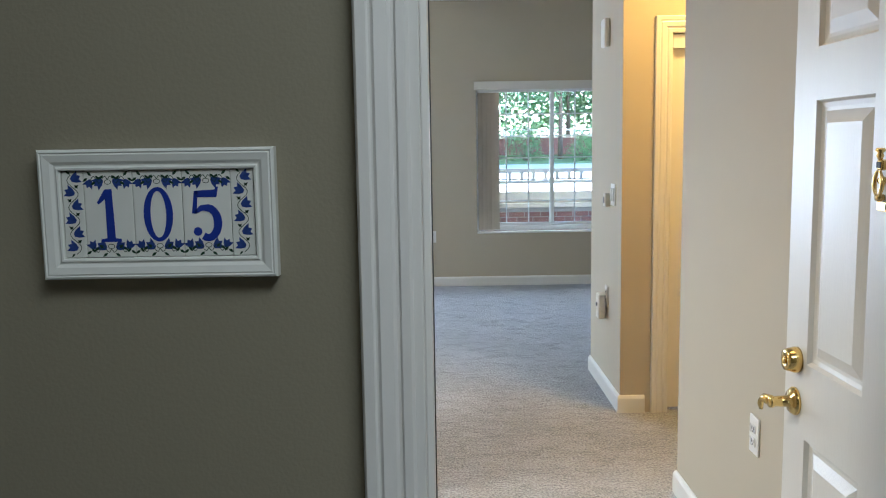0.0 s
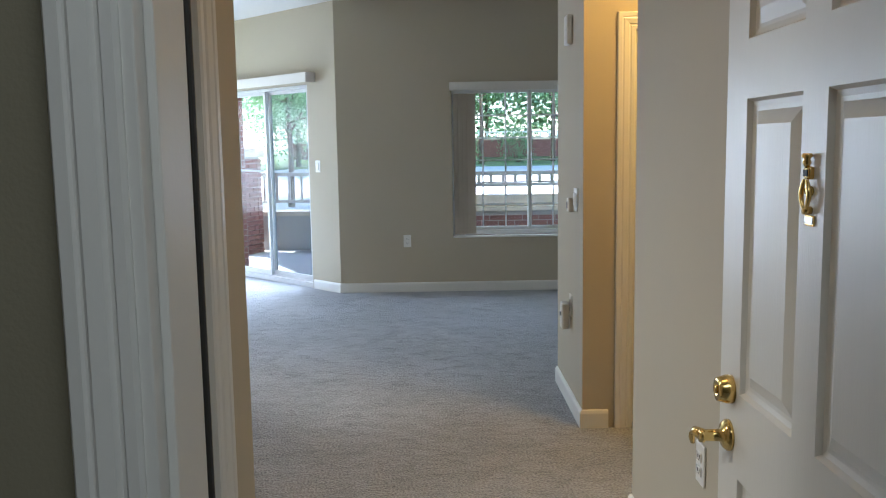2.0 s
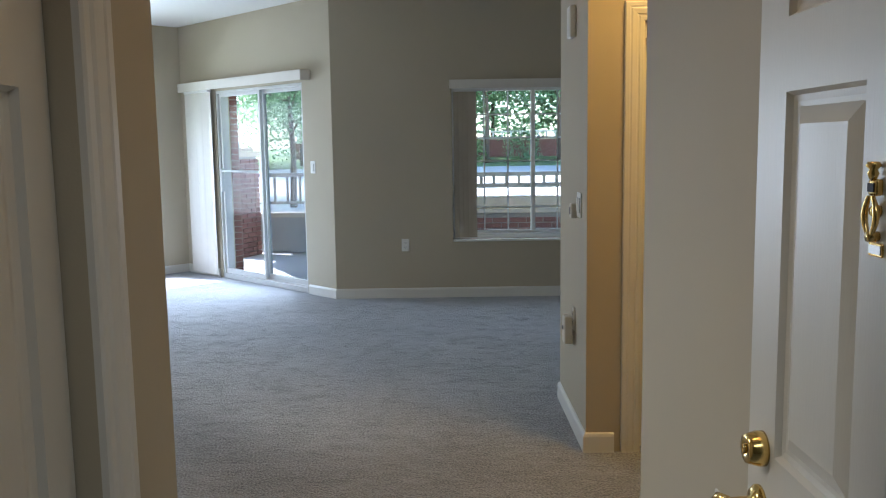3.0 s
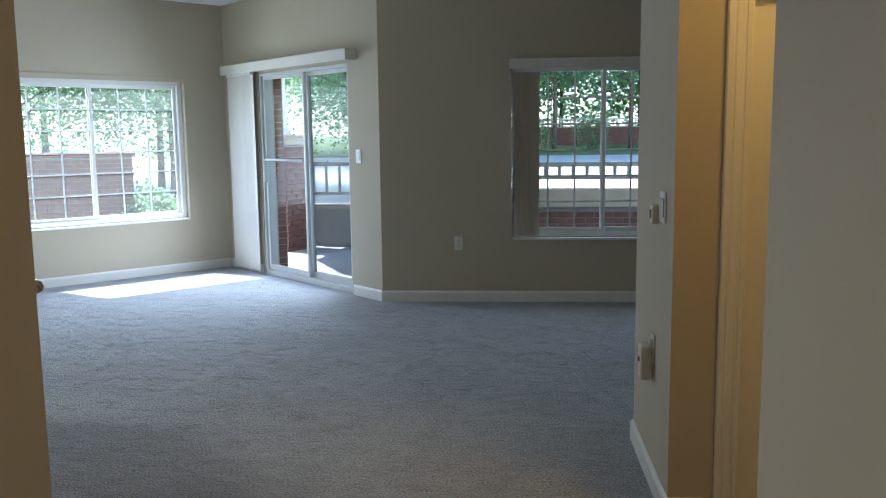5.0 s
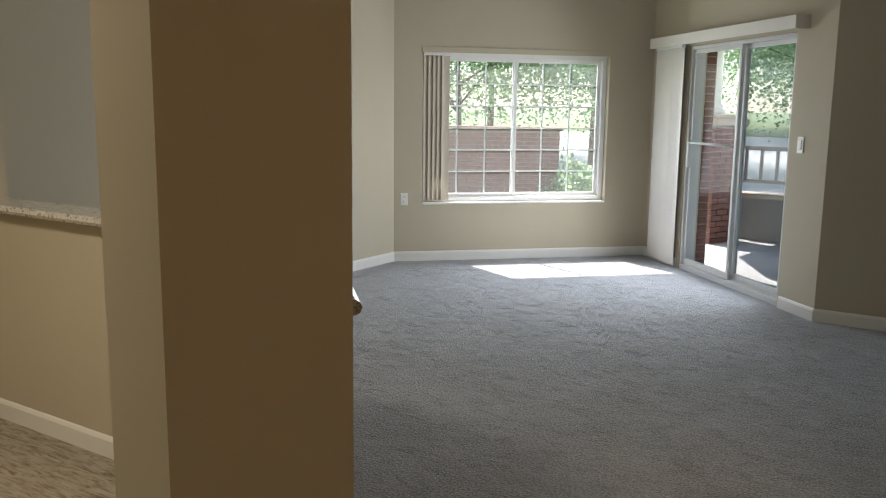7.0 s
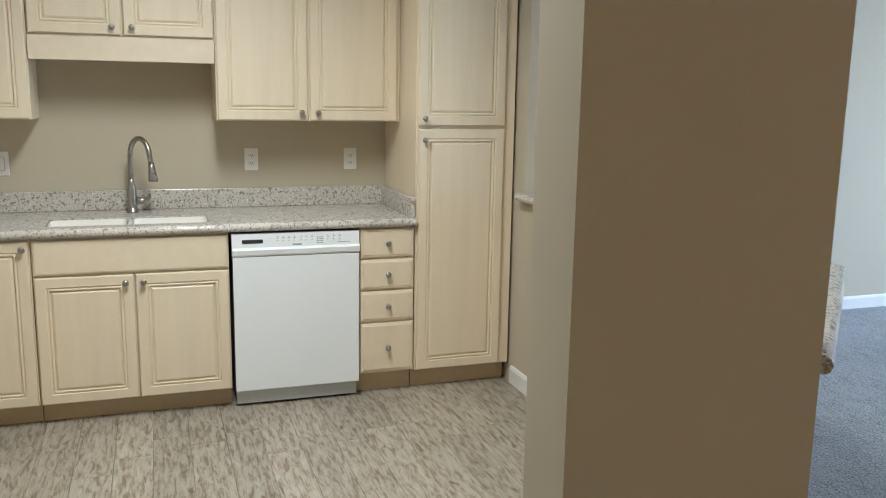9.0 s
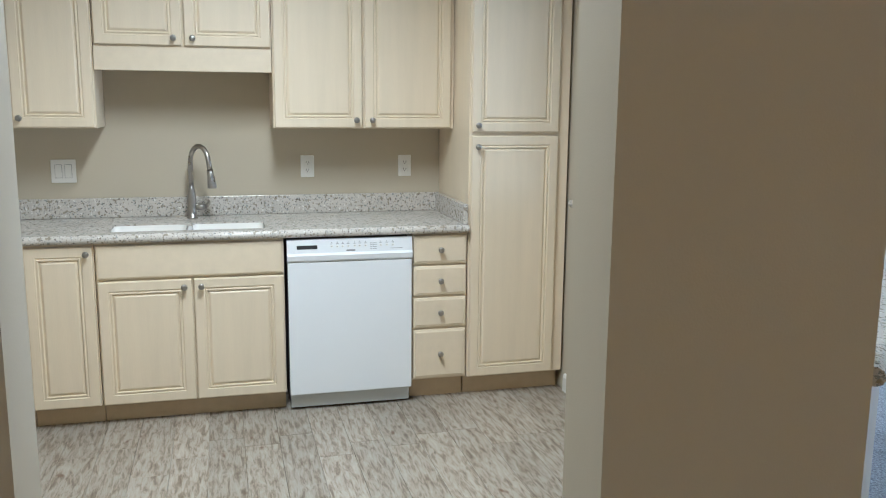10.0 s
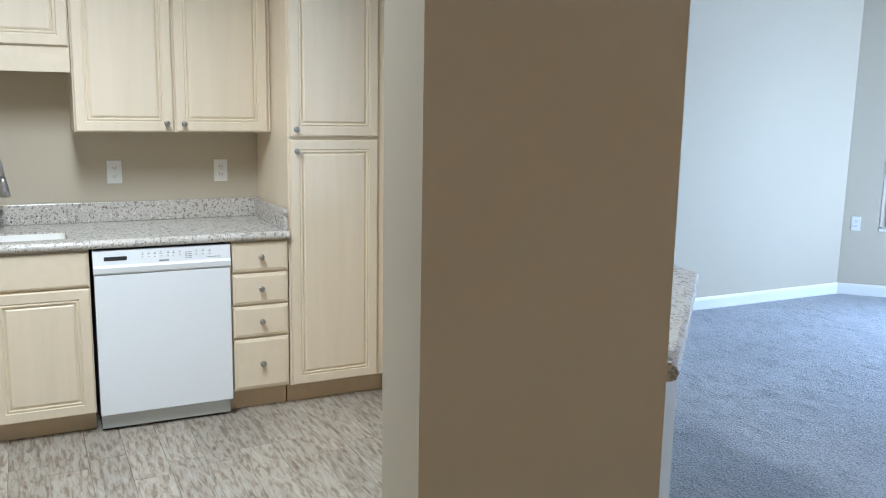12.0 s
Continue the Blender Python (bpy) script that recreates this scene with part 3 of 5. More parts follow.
bm = bmesh.new()
lathe(bm, [(0.030, 0), (0.030, 0.010), (0.026, 0.024), (0.024, 0.030), (0.012, 0.031), (0.010, 0.028)], Matrix.Translation((0.066, 0, 0.90)) @ Matrix.Rotation(radians(90), 4, 'X'), 28)
add_box(bm, 0.064, 0.068, -0.033, -0.027, 0.892, 0.908)
obj("deadbolt", bm, BRASS, entry, True)
bm = bmesh.new()
lathe(bm, [(0.033, 0), (0.033, 0.006), (0.026, 0.014), (0.013, 0.018), (0.012, 0.050), (0.015, 0.054), (0.014, 0.062), (0.006, 0.064)], Matrix.Translation((0.060, 0, 0.80)) @ Matrix.Rotation(radians(90), 4, 'X'), 24)
pts = [(0.062, -0.050, 0), (0.050, -0.060, 0.002), (0.034, -0.064, 0.001), (0.022, -0.065, -0.006), (0.016, -0.064, -0.020), (0.015, -0.062, -0.032)]
rad = [0.012, 0.0125, 0.0105, 0.009, 0.009, 0.006]
prev = None
for (x, y, dz), r in zip(pts, rad):
    ring = [bm.verts.new((x + (r * math.sin(a) if dz < -0.003 else 0), y + r * 0.75 * math.cos(a), 0.80 + dz + (r * math.sin(a) if dz > -0.01 else 0))) for a in [2 * math.pi * k / 12 for k in range(12)]]
    if prev:
        for k in range(12):
            bm.faces.new((prev[k], prev[(k + 1) % 12], ring[(k + 1) % 12], ring[k]))
    else:
        bm.faces.new(ring)
    prev = ring
bm.faces.new(prev)
obj("lever_handle", bm, BRASS, entry, True)
# knocker with viewer and name plate
bm = bmesh.new()
KX, KZ = 0.407, 1.335
lathe(bm, [(0.002, 0.0), (0.006, 0.004), (0.009, 0.012), (0.006, 0.018), (0.012, 0.024), (0.009, 0.030)], Matrix.Translation((KX, -0.012, KZ + 0.035)), 16)
add_box(bm, KX - 0.013, KX + 0.013, -0.014, -0.0005, KZ + 0.012, KZ + 0.038, 0.004)
for s in (-1, 1):
    prev = None
    for k in range(13):
        a = math.pi * k / 12
        x, z = KX + s * (0.006 + 0.012 * math.sin(a)), KZ + 0.012 - 0.062 * k / 12
        r = 0.0035 + 0.002 * math.sin(a)
        ring = [bm.verts.new((x + r * math.cos(b), -0.014 + r * math.sin(b), z)) for b in [2 * math.pi * j / 10 for j in range(10)]]
        if prev:
            for j in range(10):
                bm.faces.new((prev[j], prev[(j + 1) % 10], ring[(j + 1) % 10], ring[j]))
        prev = ring
lathe(bm, [(0.010, 0), (0.010, 0.008), (0.006, 0.014)], Matrix.Translation((KX, 0, KZ - 0.012)) @ Matrix.Rotation(radians(90), 4, 'X'), 20)
lathe(bm, [(0.008, 0), (0.009, 0.008), (0.008, 0.018)], Matrix.Translation((KX, 0, KZ - 0.052)) @ Matrix.Rotation(radians(90), 4, 'X'), 16)
SMALL = Matrix.Translation((KX, 0, KZ)) @ Matrix.Scale(0.78, 4) @ Matrix.Translation((-KX, 0, -KZ))
bmesh.ops.transform(bm, matrix=SMALL, verts=bm.verts)
obj("knocker", bm, BRASS, entry, True)
box("engraved_plate", KX - 0.009, KX + 0.009, -0.016, -0.0142, KZ + 0.018, KZ + 0.032, DARK, entry, 0, SMALL)
bm = bmesh.new()
add_box(bm, KX - 0.022, KX + 0.022, -0.004, -0.0005, KZ - 0.084, KZ - 0.062, 0.002, SMALL)
obj("name_plate", bm, BRASS, entry)
box("name_plate_face", KX - 0.018, KX + 0.018, -0.0055, -0.0042, KZ - 0.080, KZ - 0.066, NICKEL, entry, 0, SMALL)
for z in (0.2, 1.0, 1.8):
    bm = bmesh.new()
    lathe(bm, [(0.007, -0.05), (0.007, 0.05)], Matrix.Translation((0.911, 0.03, z)), 10)
    obj("hinge", bm, BRASS, entry, True)


def casing_profile(w, t=0.018):
    """(across, proud) outline of moulded door casing."""
    return [(0, 0), (0, t * 0.55), (w * 0.06, t * 0.75), (w * 0.22, t * 0.8), (w * 0.26, t * 0.62), (w * 0.32, t * 0.62), (w * 0.38, t * 0.85), (w * 0.62, t), (w * 0.68, t * 0.86), (w * 0.72, t * 0.86), (w * 0.76, t), (w * 0.95, t), (w, t * 0.8), (w, 0)]


def casing(name, m, u0, u1, z1, w, t=0.018, z0=0.0, sides=(True, True)):
    """Moulded casing round an opening u0..u1 up to z1, on the face y = 0 of the frame m, proud towards -y."""
    bm = bmesh.new()
    prof = casing_profile(w, t)

    def leg(f):
        rows = [[bm.verts.new(m @ Vector(f(a, p, e))) for a, p in prof] for e in (0, 1)]
        n = len(prof)
        for k in range(n - 1):
            bm.faces.new((rows[0][k], rows[0][k + 1], rows[1][k + 1], rows[1][k]))
        bm.faces.new(rows[0])
        bm.faces.new(rows[1])
    if sides[0]:
        leg(lambda a, p, e: (u0 - a, -p, z0 if e == 0 else z1 + a))
    if sides[1]:
        leg(lambda a, p, e: (u1 + a, -p, z0 if e == 0 else z1 + a))
    leg(lambda a, p, e: (u0 - a if e == 0 else u1 + a, -p, z1 + a))
    return tagged(obj(name, bm, TRIM), kind="structure")


# entry frame: casing on both faces, jamb with stop and dark weatherstrip
M_COR = along((0, -1.805), (1, -1.805))
casing("trim_entry_outside", M_COR, 4.289, 5.232, 2.049, 0.057, 0.02)
bm = bmesh.new()
for x0, x1 in ((4.283, 4.300), (5.218, 5.234)):
    add_box(bm, x0, x1, -1.812, -1.672, 0, 2.05, 0.002)
add_box(bm, 4.296, 5.218, -1.812, -1.672, 2.034, 2.05, 0.002)
add_box(bm, 4.300, 4.309, -1.79, -1.70, 0, 2.03, 0.002)
add_box(bm, 5.208, 5.218, -1.79, -1.735, 0, 2.03, 0.002)
tagged(obj("trim_entry_jamb", bm, TRIM), kind="structure")
bm = bmesh.new()
add_box(bm, 4.3005, 4.3105, -1.690, -1.681, 0, 2.03, 0.003)
add_box(bm, 5.206, 5.2175, -1.733, -1.723, 0, 2.03, 0.003)
tagged(obj("trim_weatherstrip", bm, RUBBER), kind="structure")
casing("trim_entry_inside", along((0, -1.678), (-1, -1.678)), -5.232, -4.284, 2.049, 0.06, 0.016, sides=(False, True))

# closet by the entry: panelled door in the left wall
M_CLO = along((4.15, -1.68), (4.15, -0.80))
M_CLOF = Matrix(((0, -1, 0, 4.15), (1, 0, 0, -1.68), (0, 0, 1, 0), (0, 0, 0, 1)))
clo = tagged(new("door_closet"), kind="structure")
clo.matrix_world = M_CLOF @ Matrix.Translation((0.063, 0.034, 0.01))
panel_door("leaf", 0.514, 2.01, 0.035, [(0.07, 0.225), (0.285, 0.44)], [(0.20, 0.82), (0.95, 1.49), (1.60, 1.87)], DOORPAINT, clo)
casing("trim_closet", M_CLOF, 0.0601, 0.5799, 2.029, 0.09, 0.018, sides=(False, True))

# side hall door
M_HALL = along((5.256, 1.62), (7.4, 1.62))
hd = tagged(new("door_hall"), kind="structure")
hd.matrix_world = M_HALL @ Matrix.Translation((0.248, 0.03, 0.015))
panel_door("leaf", 0.78, 1.915, 0.035, [(0.10, 0.34), (0.44, 0.68)], [(0.20, 0.72), (0.85, 1.45), (1.55, 1.80)], DOORPAINT, hd)
casing("trim_hall", M_HALL, 0.2451, 1.0299, 1.949, 0.085, 0.018)
bm = bmesh.new()
add_box(bm, 0.246, 0.252, 0.002, 0.115, 0, 1.949, 0, M_HALL)
add_box(bm, 0.252, 1.01, 0.002, 0.028, 1.875, 1.945, 0.003, M_HALL)
tagged(obj("trim_hall_jamb", bm, TRIM), kind="structure")

# ---- wall plates ----
def plate(name, m, w, h, kind_of, label, category, material=PLASTIC, gang=1, parts=True):
    """A cover plate lying on the wall plane y = 0 of m, facing -y."""
    root = tagged(new(name), label, category)
    root.matrix_world = m
    bm = bmesh.new()
    add_box(bm, -w / 2, w / 2, -0.007, -0.0005, -h / 2, h / 2, 0.003)
    obj("cover", bm, material, root)
    if kind_of == "outlet":
        for z in (-0.02, 0.02):
            bm = bmesh.new()
            add_box(bm, -0.017, 0.017, -0.0095, -0.0072, z - 0.014, z + 0.014, 0.004)
            obj("socket", bm, material, root)
            bm = bmesh.new()
            add_box(bm, -0.008, -0.0055, -0.0105, -0.0096, z - 0.003, z + 0.007)
            add_box(bm, 0.0055, 0.008, -0.0105, -0.0096, z - 0.003, z + 0.007)
            add_box(bm, -0.002, 0.002, -0.0105, -0.0096, z - 0.010, z - 0.006)
            obj("slots", bm, DARK, root)
    else:
        for g in range(gang):
            x = (g - (gang - 1) / 2) * 0.046
            bm = bmesh.new()
            add_box(bm, x - 0.017, x + 0.017, -0.0085, -0.0072, -0.034, 0.034, 0.001)
            obj("rocker_frame", bm, GREYPLASTIC, root)
            bm = bmesh.new()
            add_box(bm, x - 0.0155, x + 0.0155, -0.012, -0.0086, -0.0325, 0.0325, 0.002)
            obj("rocker", bm, material, root)
    return root


def wm(p0, p1, u, z):
    return along(p0, p1) @ Matrix.Translation((u, 0, z))


plate("wall_outlet", wm(RC, (7.6, 5.72), 0.657, 0.50), 0.072, 0.117, "outlet", "white duplex outlet on painted wall", "outlet")
plate("wall_outlet", wm(LW, APEX, 0.10, 0.60), 0.072, 0.117, "outlet", "white duplex outlet beside window", "outlet")
plate("light_switch", wm(APEX, RC, 2.475, 1.233), 0.072, 0.117, "switch", "white rocker light switch beside patio door", "switch")
K = ((0, -1.75), (0, 1.5))
plate("light_switch", wm(*K, 1.75 - 1.057, 1.139), 0.118, 0.117, "switch", "white double rocker light switch on kitchen wall", "switch", gang=2)
plate("wall_outlet", wm(*K, 1.75 + 0.16, 1.151), 0.072, 0.117, "outlet", "white duplex outlet above kitchen counter", "outlet")
plate("wall_outlet", wm(*K, 1.75 + 0.694, 1.150), 0.072, 0.117, "outlet", "white duplex outlet above kitchen counter", "outlet")
E_ = ((5.266, 0.58), (5.266, -1.68))
plate("wall_outlet", wm(*E_, 0.82, 0.53), 0.072, 0.117, "outlet", "white duplex outlet low on entry wall", "outlet")
T_ = ((5.256, 2.47), (5.256, 1.62))
plate("light_switch", wm(*T_, 0.655, 1.135), 0.105, 0.117, "switch", "white double switch plate beside thermostat", "switch", gang=2)
plate("wall_outlet", wm(*T_, 0.50, 0.56), 0.072, 0.117, "outlet", "almond outlet low on hall wall", "outlet", ALMOND)
th = tagged(new("thermostat"), "small almond thermostat box on hall wall", "thermostat")
th.matrix_world = wm(*T_, 0.535, 1.10)
bm = bmesh.new()
add_box(bm, -0.03, 0.03, -0.028, -0.0005, -0.036, 0.036, 0.005)
obj("body", bm, ALMOND, th)
box("dial", -0.008, 0.008, -0.034, -0.0285, -0.018, 0.018, GREYPLASTIC, th, 0.003)
pl = tagged(new("plug_in_detector"), "almond plug-in detector with button in outlet", "detector")
pl.matrix_world = wm(*T_, 0.475, 0.505)
bm = bmesh.new()
add_box(bm, -0.042, 0.042, -0.052, -0.0125, -0.075, 0.065, 0.008)
obj("body", bm, ALMOND, pl)
bm = bmesh.new()
lathe(bm, [(0.011, 0), (0.011, 0.005), (0.008, 0.007)], Matrix.Translation((0.0, -0.0525, 0.005)) @ Matrix.Rotation(radians(90), 4, 'X'), 16)
obj("button", bm, GREYPLASTIC, pl)
ch = tagged(new("door_chime"), "white door chime box high on wall", "chime")
ch.matrix_world = wm(*T_, 0.475, 2.0)
bm = bmesh.new()
add_box(bm, -0.05, 0.05, -0.032, -0.0005, -0.075, 0.075, 0.008)
obj("body", bm, PLASTIC, ch)

# ---- number sign on the corridor wall ----
def flat(bm, pts, y):
    bm.faces.new([bm.verts.new((x, y, z)) for x, z in pts])


def leaf_shape(bm, x, z, a, size, y, wide=0.42):
    c, s = math.cos(a), math.sin(a)
    pts = [(0, 0), (0.35, wide * 0.5), (0.7, wide * 0.4), (1, 0), (0.7, -wide * 0.4), (0.35, -wide * 0.5)]
    flat(bm, [(x + size * (px * c - pz * s), z + size * (px * s + pz * c)) for px, pz in pts], y)


def bloom_shape(bm, x, z, a, size, y):
    """A bell flower with three pointed petals."""
    c, s = math.cos(a), math.sin(a)
    pts = [(0, -0.16), (0.35, -0.42), (0.95, -0.62), (0.78, -0.22), (1.08, 0.0), (0.78, 0.22), (0.95, 0.62), (0.35, 0.42), (0, 0.16)]
    flat(bm, [(x + size * (px * c - pz * s), z + size * (px * s + pz * c)) for px, pz in pts], y)


def stem_shape(bm, pts, w, y):
    for (x0, z0), (x1, z1) in zip(pts, pts[1:]):
        d = Vector((x1 - x0, z1 - z0))
        if d.length < 1e-6:
            continue
        n = Vector((-d.y, d.x)).normalized() * w / 2
        flat(bm, [(x0 + n.x, z0 + n.y), (x1 + n.x, z1 + n.y), (x1 - n.x, z1 - n.y), (x0 - n.x, z0 - n.y)], y)


sign = tagged(new("number_sign"), "white framed tile sign with blue number 105", "sign")
sign.matrix_world = Matrix.Translation((4.023, -1.8055, 1.349))
SW, SH = 0.247, 0.137
bm = bmesh.new()
prof = [(0, 0), (0, 0.014), (0.001, 0.0165), (0.003, 0.0175), (0.0045, 0.0165), (0.006, 0.0172), (0.013, 0.0158), (0.0165, 0.0135), (0.018, 0.0135), (0.0195, 0.0152), (0.0215, 0.0148), (0.0225, 0.0125), (0.0225, 0.0)]
loops = [[bm.verts.new(c) for c in ((-SW / 2 + i, -t, -SH / 2 + i), (SW / 2 - i, -t, -SH / 2 + i), (SW / 2 - i, -t, SH / 2 - i), (-SW / 2 + i, -t, SH / 2 - i))] for i, t in prof]
for a, b in zip(loops, loops[1:] + loops[:1]):
    for k in range(4):
        bm.faces.new((a[k], a[(k + 1) % 4], b[(k + 1) % 4], b[k]))
obj("frame", bm, CERAMIC, sign)
box("backing", -0.10, 0.10, -0.005, -0.0004, -0.046, 0.046, MORTAR, sign)
edges = [-0.1005, -0.0778, -0.0266, 0.0250, 0.0762, 0.1005]
for a, b in zip(edges, edges[1:]):
    bm = bmesh.new()
    add_box(bm, a + 0.0003, b - 0.0003, -0.0115, -0.0055, -0.0455, 0.0455, 0.0009)
    obj("tile", bm, CERAMIC, sign)
YS = -0.0117
blue_bm, green_bm = bmesh.new(), bmesh.new()
for a, b in zip(edges[1:4], edges[2:5]):
    mx = (a + b) / 2
    for s in (1, -1):
        z = s * 0.0375
        for f in (-1, 1):
            bloom_shape(blue_bm, mx + f * 0.0055, z - s * 0.001, math.pi / 2 - f * 0.95 if s < 0 else -math.pi / 2 + f * 0.95, 0.0105, YS)
            bloom_shape(blue_bm, mx + f * 0.0175, z - s * 0.001, math.pi / 2 - f * 0.5 if s < 0 else -math.pi / 2 + f * 0.5, 0.009, YS)
            stem_shape(green_bm, [(mx + f * 0.0185 * k / 8, z + s * (0.004 * math.sin(k * 1.25) - 0.001)) for k in range(9)], 0.0007, YS - 0.0001)
            stem_shape(green_bm, [(mx + f * 0.0035 * math.sin(k * 0.8), z - s * 0.0035 + 0.0025 * math.cos(k * 0.8)) for k in range(9)], 0.0006, YS - 0.0001)
            for q in range(5):
                leaf_shape(green_bm, mx + f * (0.004 + 0.0042 * q), z + s * 0.0035 * math.cos(q * 1.9), f * (0.8 if q % 2 else -0.6) + (0 if f > 0 else math.pi), 0.0066, YS - 0.0001)
for mx in (-0.0891, 0.0884):
    for k in range(6):
        z = -0.036 + 0.0145 * k
        s = 1 if k % 2 else -1
        bloom_shape(blue_bm, mx - s * 0.0015, z, 0.4 * s + (0 if s > 0 else math.pi), 0.0105, YS)
        leaf_shape(green_bm, mx - s * 0.002, z + 0.006, math.pi / 2 + 0.9 * s, 0.0055, YS - 0.0001)
        leaf_shape(green_bm, mx + s * 0.002, z - 0.005, -math.pi / 2 + 0.7 * s, 0.005, YS - 0.0001)
    stem_shape(green_bm, [(mx + 0.0055 * math.sin(k * 0.62), -0.042 + 0.0028 * k) for k in range(31)], 0.0007, YS - 0.0001)
obj("flowers", blue_bm, BLUE2, sign)
obj("vines", green_bm, GREEN, sign)


def outline(bm, outer, inner=None):
    """A raised painted figure between two outlines, or one filled outline."""
    if inner:
        n = len(outer)
        o, i = [bm.verts.new((x, YS - 0.0002, z)) for x, z in outer], [bm.verts.new((x, YS - 0.0002, z)) for x, z in inner]
        for k in range(n):
            bm.faces.new((o[k], o[(k + 1) % n], i[(k + 1) % n], i[k]))
    else:
        bm.faces.new([bm.verts.new((x, YS - 0.0002, z)) for x, z in outer])


def stroke(bm, pts):
    """A brush stroke: (x, z, half width) along its middle."""
    left, right = [], []
    for k, (x, z, w) in enumerate(pts):
        a, b = pts[max(0, k - 1)], pts[min(len(pts) - 1, k + 1)]
        d = Vector((b[0] - a[0], b[1] - a[1])).normalized()
        left.append(bm.verts.new((x - d.y * w, YS - 0.0002, z + d.x * w)))
        right.append(bm.verts.new((x + d.y * w, YS - 0.0002, z - d.x * w)))
    for k in range(len(pts) - 1):
        bm.faces.new((left[k], left[k + 1], right[k + 1], right[k]))


bm = bmesh.new()
c1, c0, c5 = -0.0522, -0.0008, 0.0506
stroke(bm, [(c1, 0.0265, 0.0038), (c1 + 0.0004, 0.0, 0.0042), (c1 + 0.0008, -0.0255, 0.0045)])
outline(bm, [(c1 - 0.0038, 0.0265), (c1 - 0.0125, 0.0125), (c1 - 0.0105, 0.0105), (c1 - 0.0036, 0.0165)][::-1])
outline(bm, [(c1 - 0.0105, -0.0292), (c1 + 0.0118, -0.0292), (c1 + 0.0112, -0.0262), (c1 + 0.006, -0.0252), (c1 - 0.0045, -0.0252), (c1 - 0.0098, -0.0262)])
ang = [2 * math.pi * k / 40 for k in range(40)]
outline(bm, [(c0 + 0.0155 * math.cos(a), -0.0008 + 0.0288 * math.sin(a)) for a in ang], [(c0 + 0.0082 * math.cos(a), -0.0008 + 0.0245 * math.sin(a)) for a in ang])
outline(bm, [(c5 - 0.0125, 0.0235), (c5 + 0.0085, 0.0245), (c5 + 0.0105, 0.0275), (c5 + 0.0128, 0.0275), (c5 + 0.0105, 0.0165), (c5 - 0.0095, 0.0165)])
stroke(bm, [(c5 - 0.0110, 0.0232, 0.0020), (c5 - 0.0122, 0.012, 0.0022), (c5 - 0.0135, -0.0005, 0.0026)])
arc = [(c5 - 0.0125, 0.0008, 0.0018), (c5 - 0.006, 0.0052, 0.0030), (c5 + 0.001, 0.0052, 0.0040)]
arc += [(c5 + 0.0005 + 0.0105 * math.cos(a), -0.0105 + 0.0158 * math.sin(a), 0.0045 - 0.0005 * abs(math.sin(a))) for a in [1.2 - 0.3 * k for k in range(12)]]
stroke(bm, arc)
lathe(bm, [(0.0046, 0), (0.0046, 0.0001)], Matrix.Translation((c5 - 0.0105, YS - 0.0003, -0.0195)) @ Matrix.Rotation(radians(90), 4, 'X'), 18)
obj("numerals", bm, BLUE, sign)

# ---- kitchen ----
DOOR_STEPS = [(0, 0), (0, 0.013), (0.003, 0.018), (0.006, 0.019), (0.044, 0.019), (0.047, 0.0145), (0.051, 0.0145), (0.054, 0.018), (0.058, 0.018), (0.061, 0.009), (0.064, 0.009), (0.072, 0.0155), (0.075, 0.0165)]
DRAWER_STEPS = [(0, 0), (0, 0.012), (0.004, 0.015), (0.010, 0.016), (0.013, 0.0185), (0.016, 0.019)]


def face_frame(x, y, z):
    """A frame for a front at depth x: local x runs along +y, local -y points into the room."""
    return Matrix(((0, -1, 0, x), (1, 0, 0, y), (0, 0, 1, z), (0, 0, 0, 1)))


def knob(parent, lx, lz):
    bm = bmesh.new()
    lathe(bm, [(0.008, 0), (0.0075, 0.003), (0.005, 0.006), (0.005, 0.012), (0.011, 0.016), (0.0145, 0.021), (0.0145, 0.025), (0.011, 0.029), (0.004, 0.0305)], Matrix.Translation((lx, -0.019, lz)) @ Matrix.Rotation(radians(90), 4, 'X'), 20)
    ob = obj("knob", bm, NICKEL, parent, True)
    ob["label"] = "satin nickel knob"
    return ob


def front(parent, y0, y1, z0, z1, steps, material, kn=None, name="door"):
    """A door or drawer front on its cabinet; kn: the knob's place from the low near corner."""
    g = 0.002
    bm = bmesh.new()
    rings_panel(bm, y1 - y0 - 2 * g, z1 - z0 - 2 * g, steps, Matrix.Identity(4))
    ob = obj(name, bm, material, parent)
    ob.matrix_basis = Matrix.Translation((y0 + g, 0, z0 + g))
    if kn:
        knob(ob, kn[0] - g, kn[1] - g)
    return ob


def cabinet(name, x1, y0, y1, z0, z1, label, kick=0.0, group=""):
    root = tagged(new(name), label, "cabinet", group)
    root.matrix_world = face_frame(x1, y0, 0)
    w = y1 - y0
    bm = bmesh.new()
    add_box(bm, 0.0004, w - 0.0004, 0.0012, x1 - 0.002, max(z0, kick), z1, 0.0012)
    obj("body", bm, MAPLE, root)
    if kick:
        box("toe_kick", 0.001, w - 0.001, 0.065, 0.085, 0.0, kick - 0.001, KICK, root)
    return root


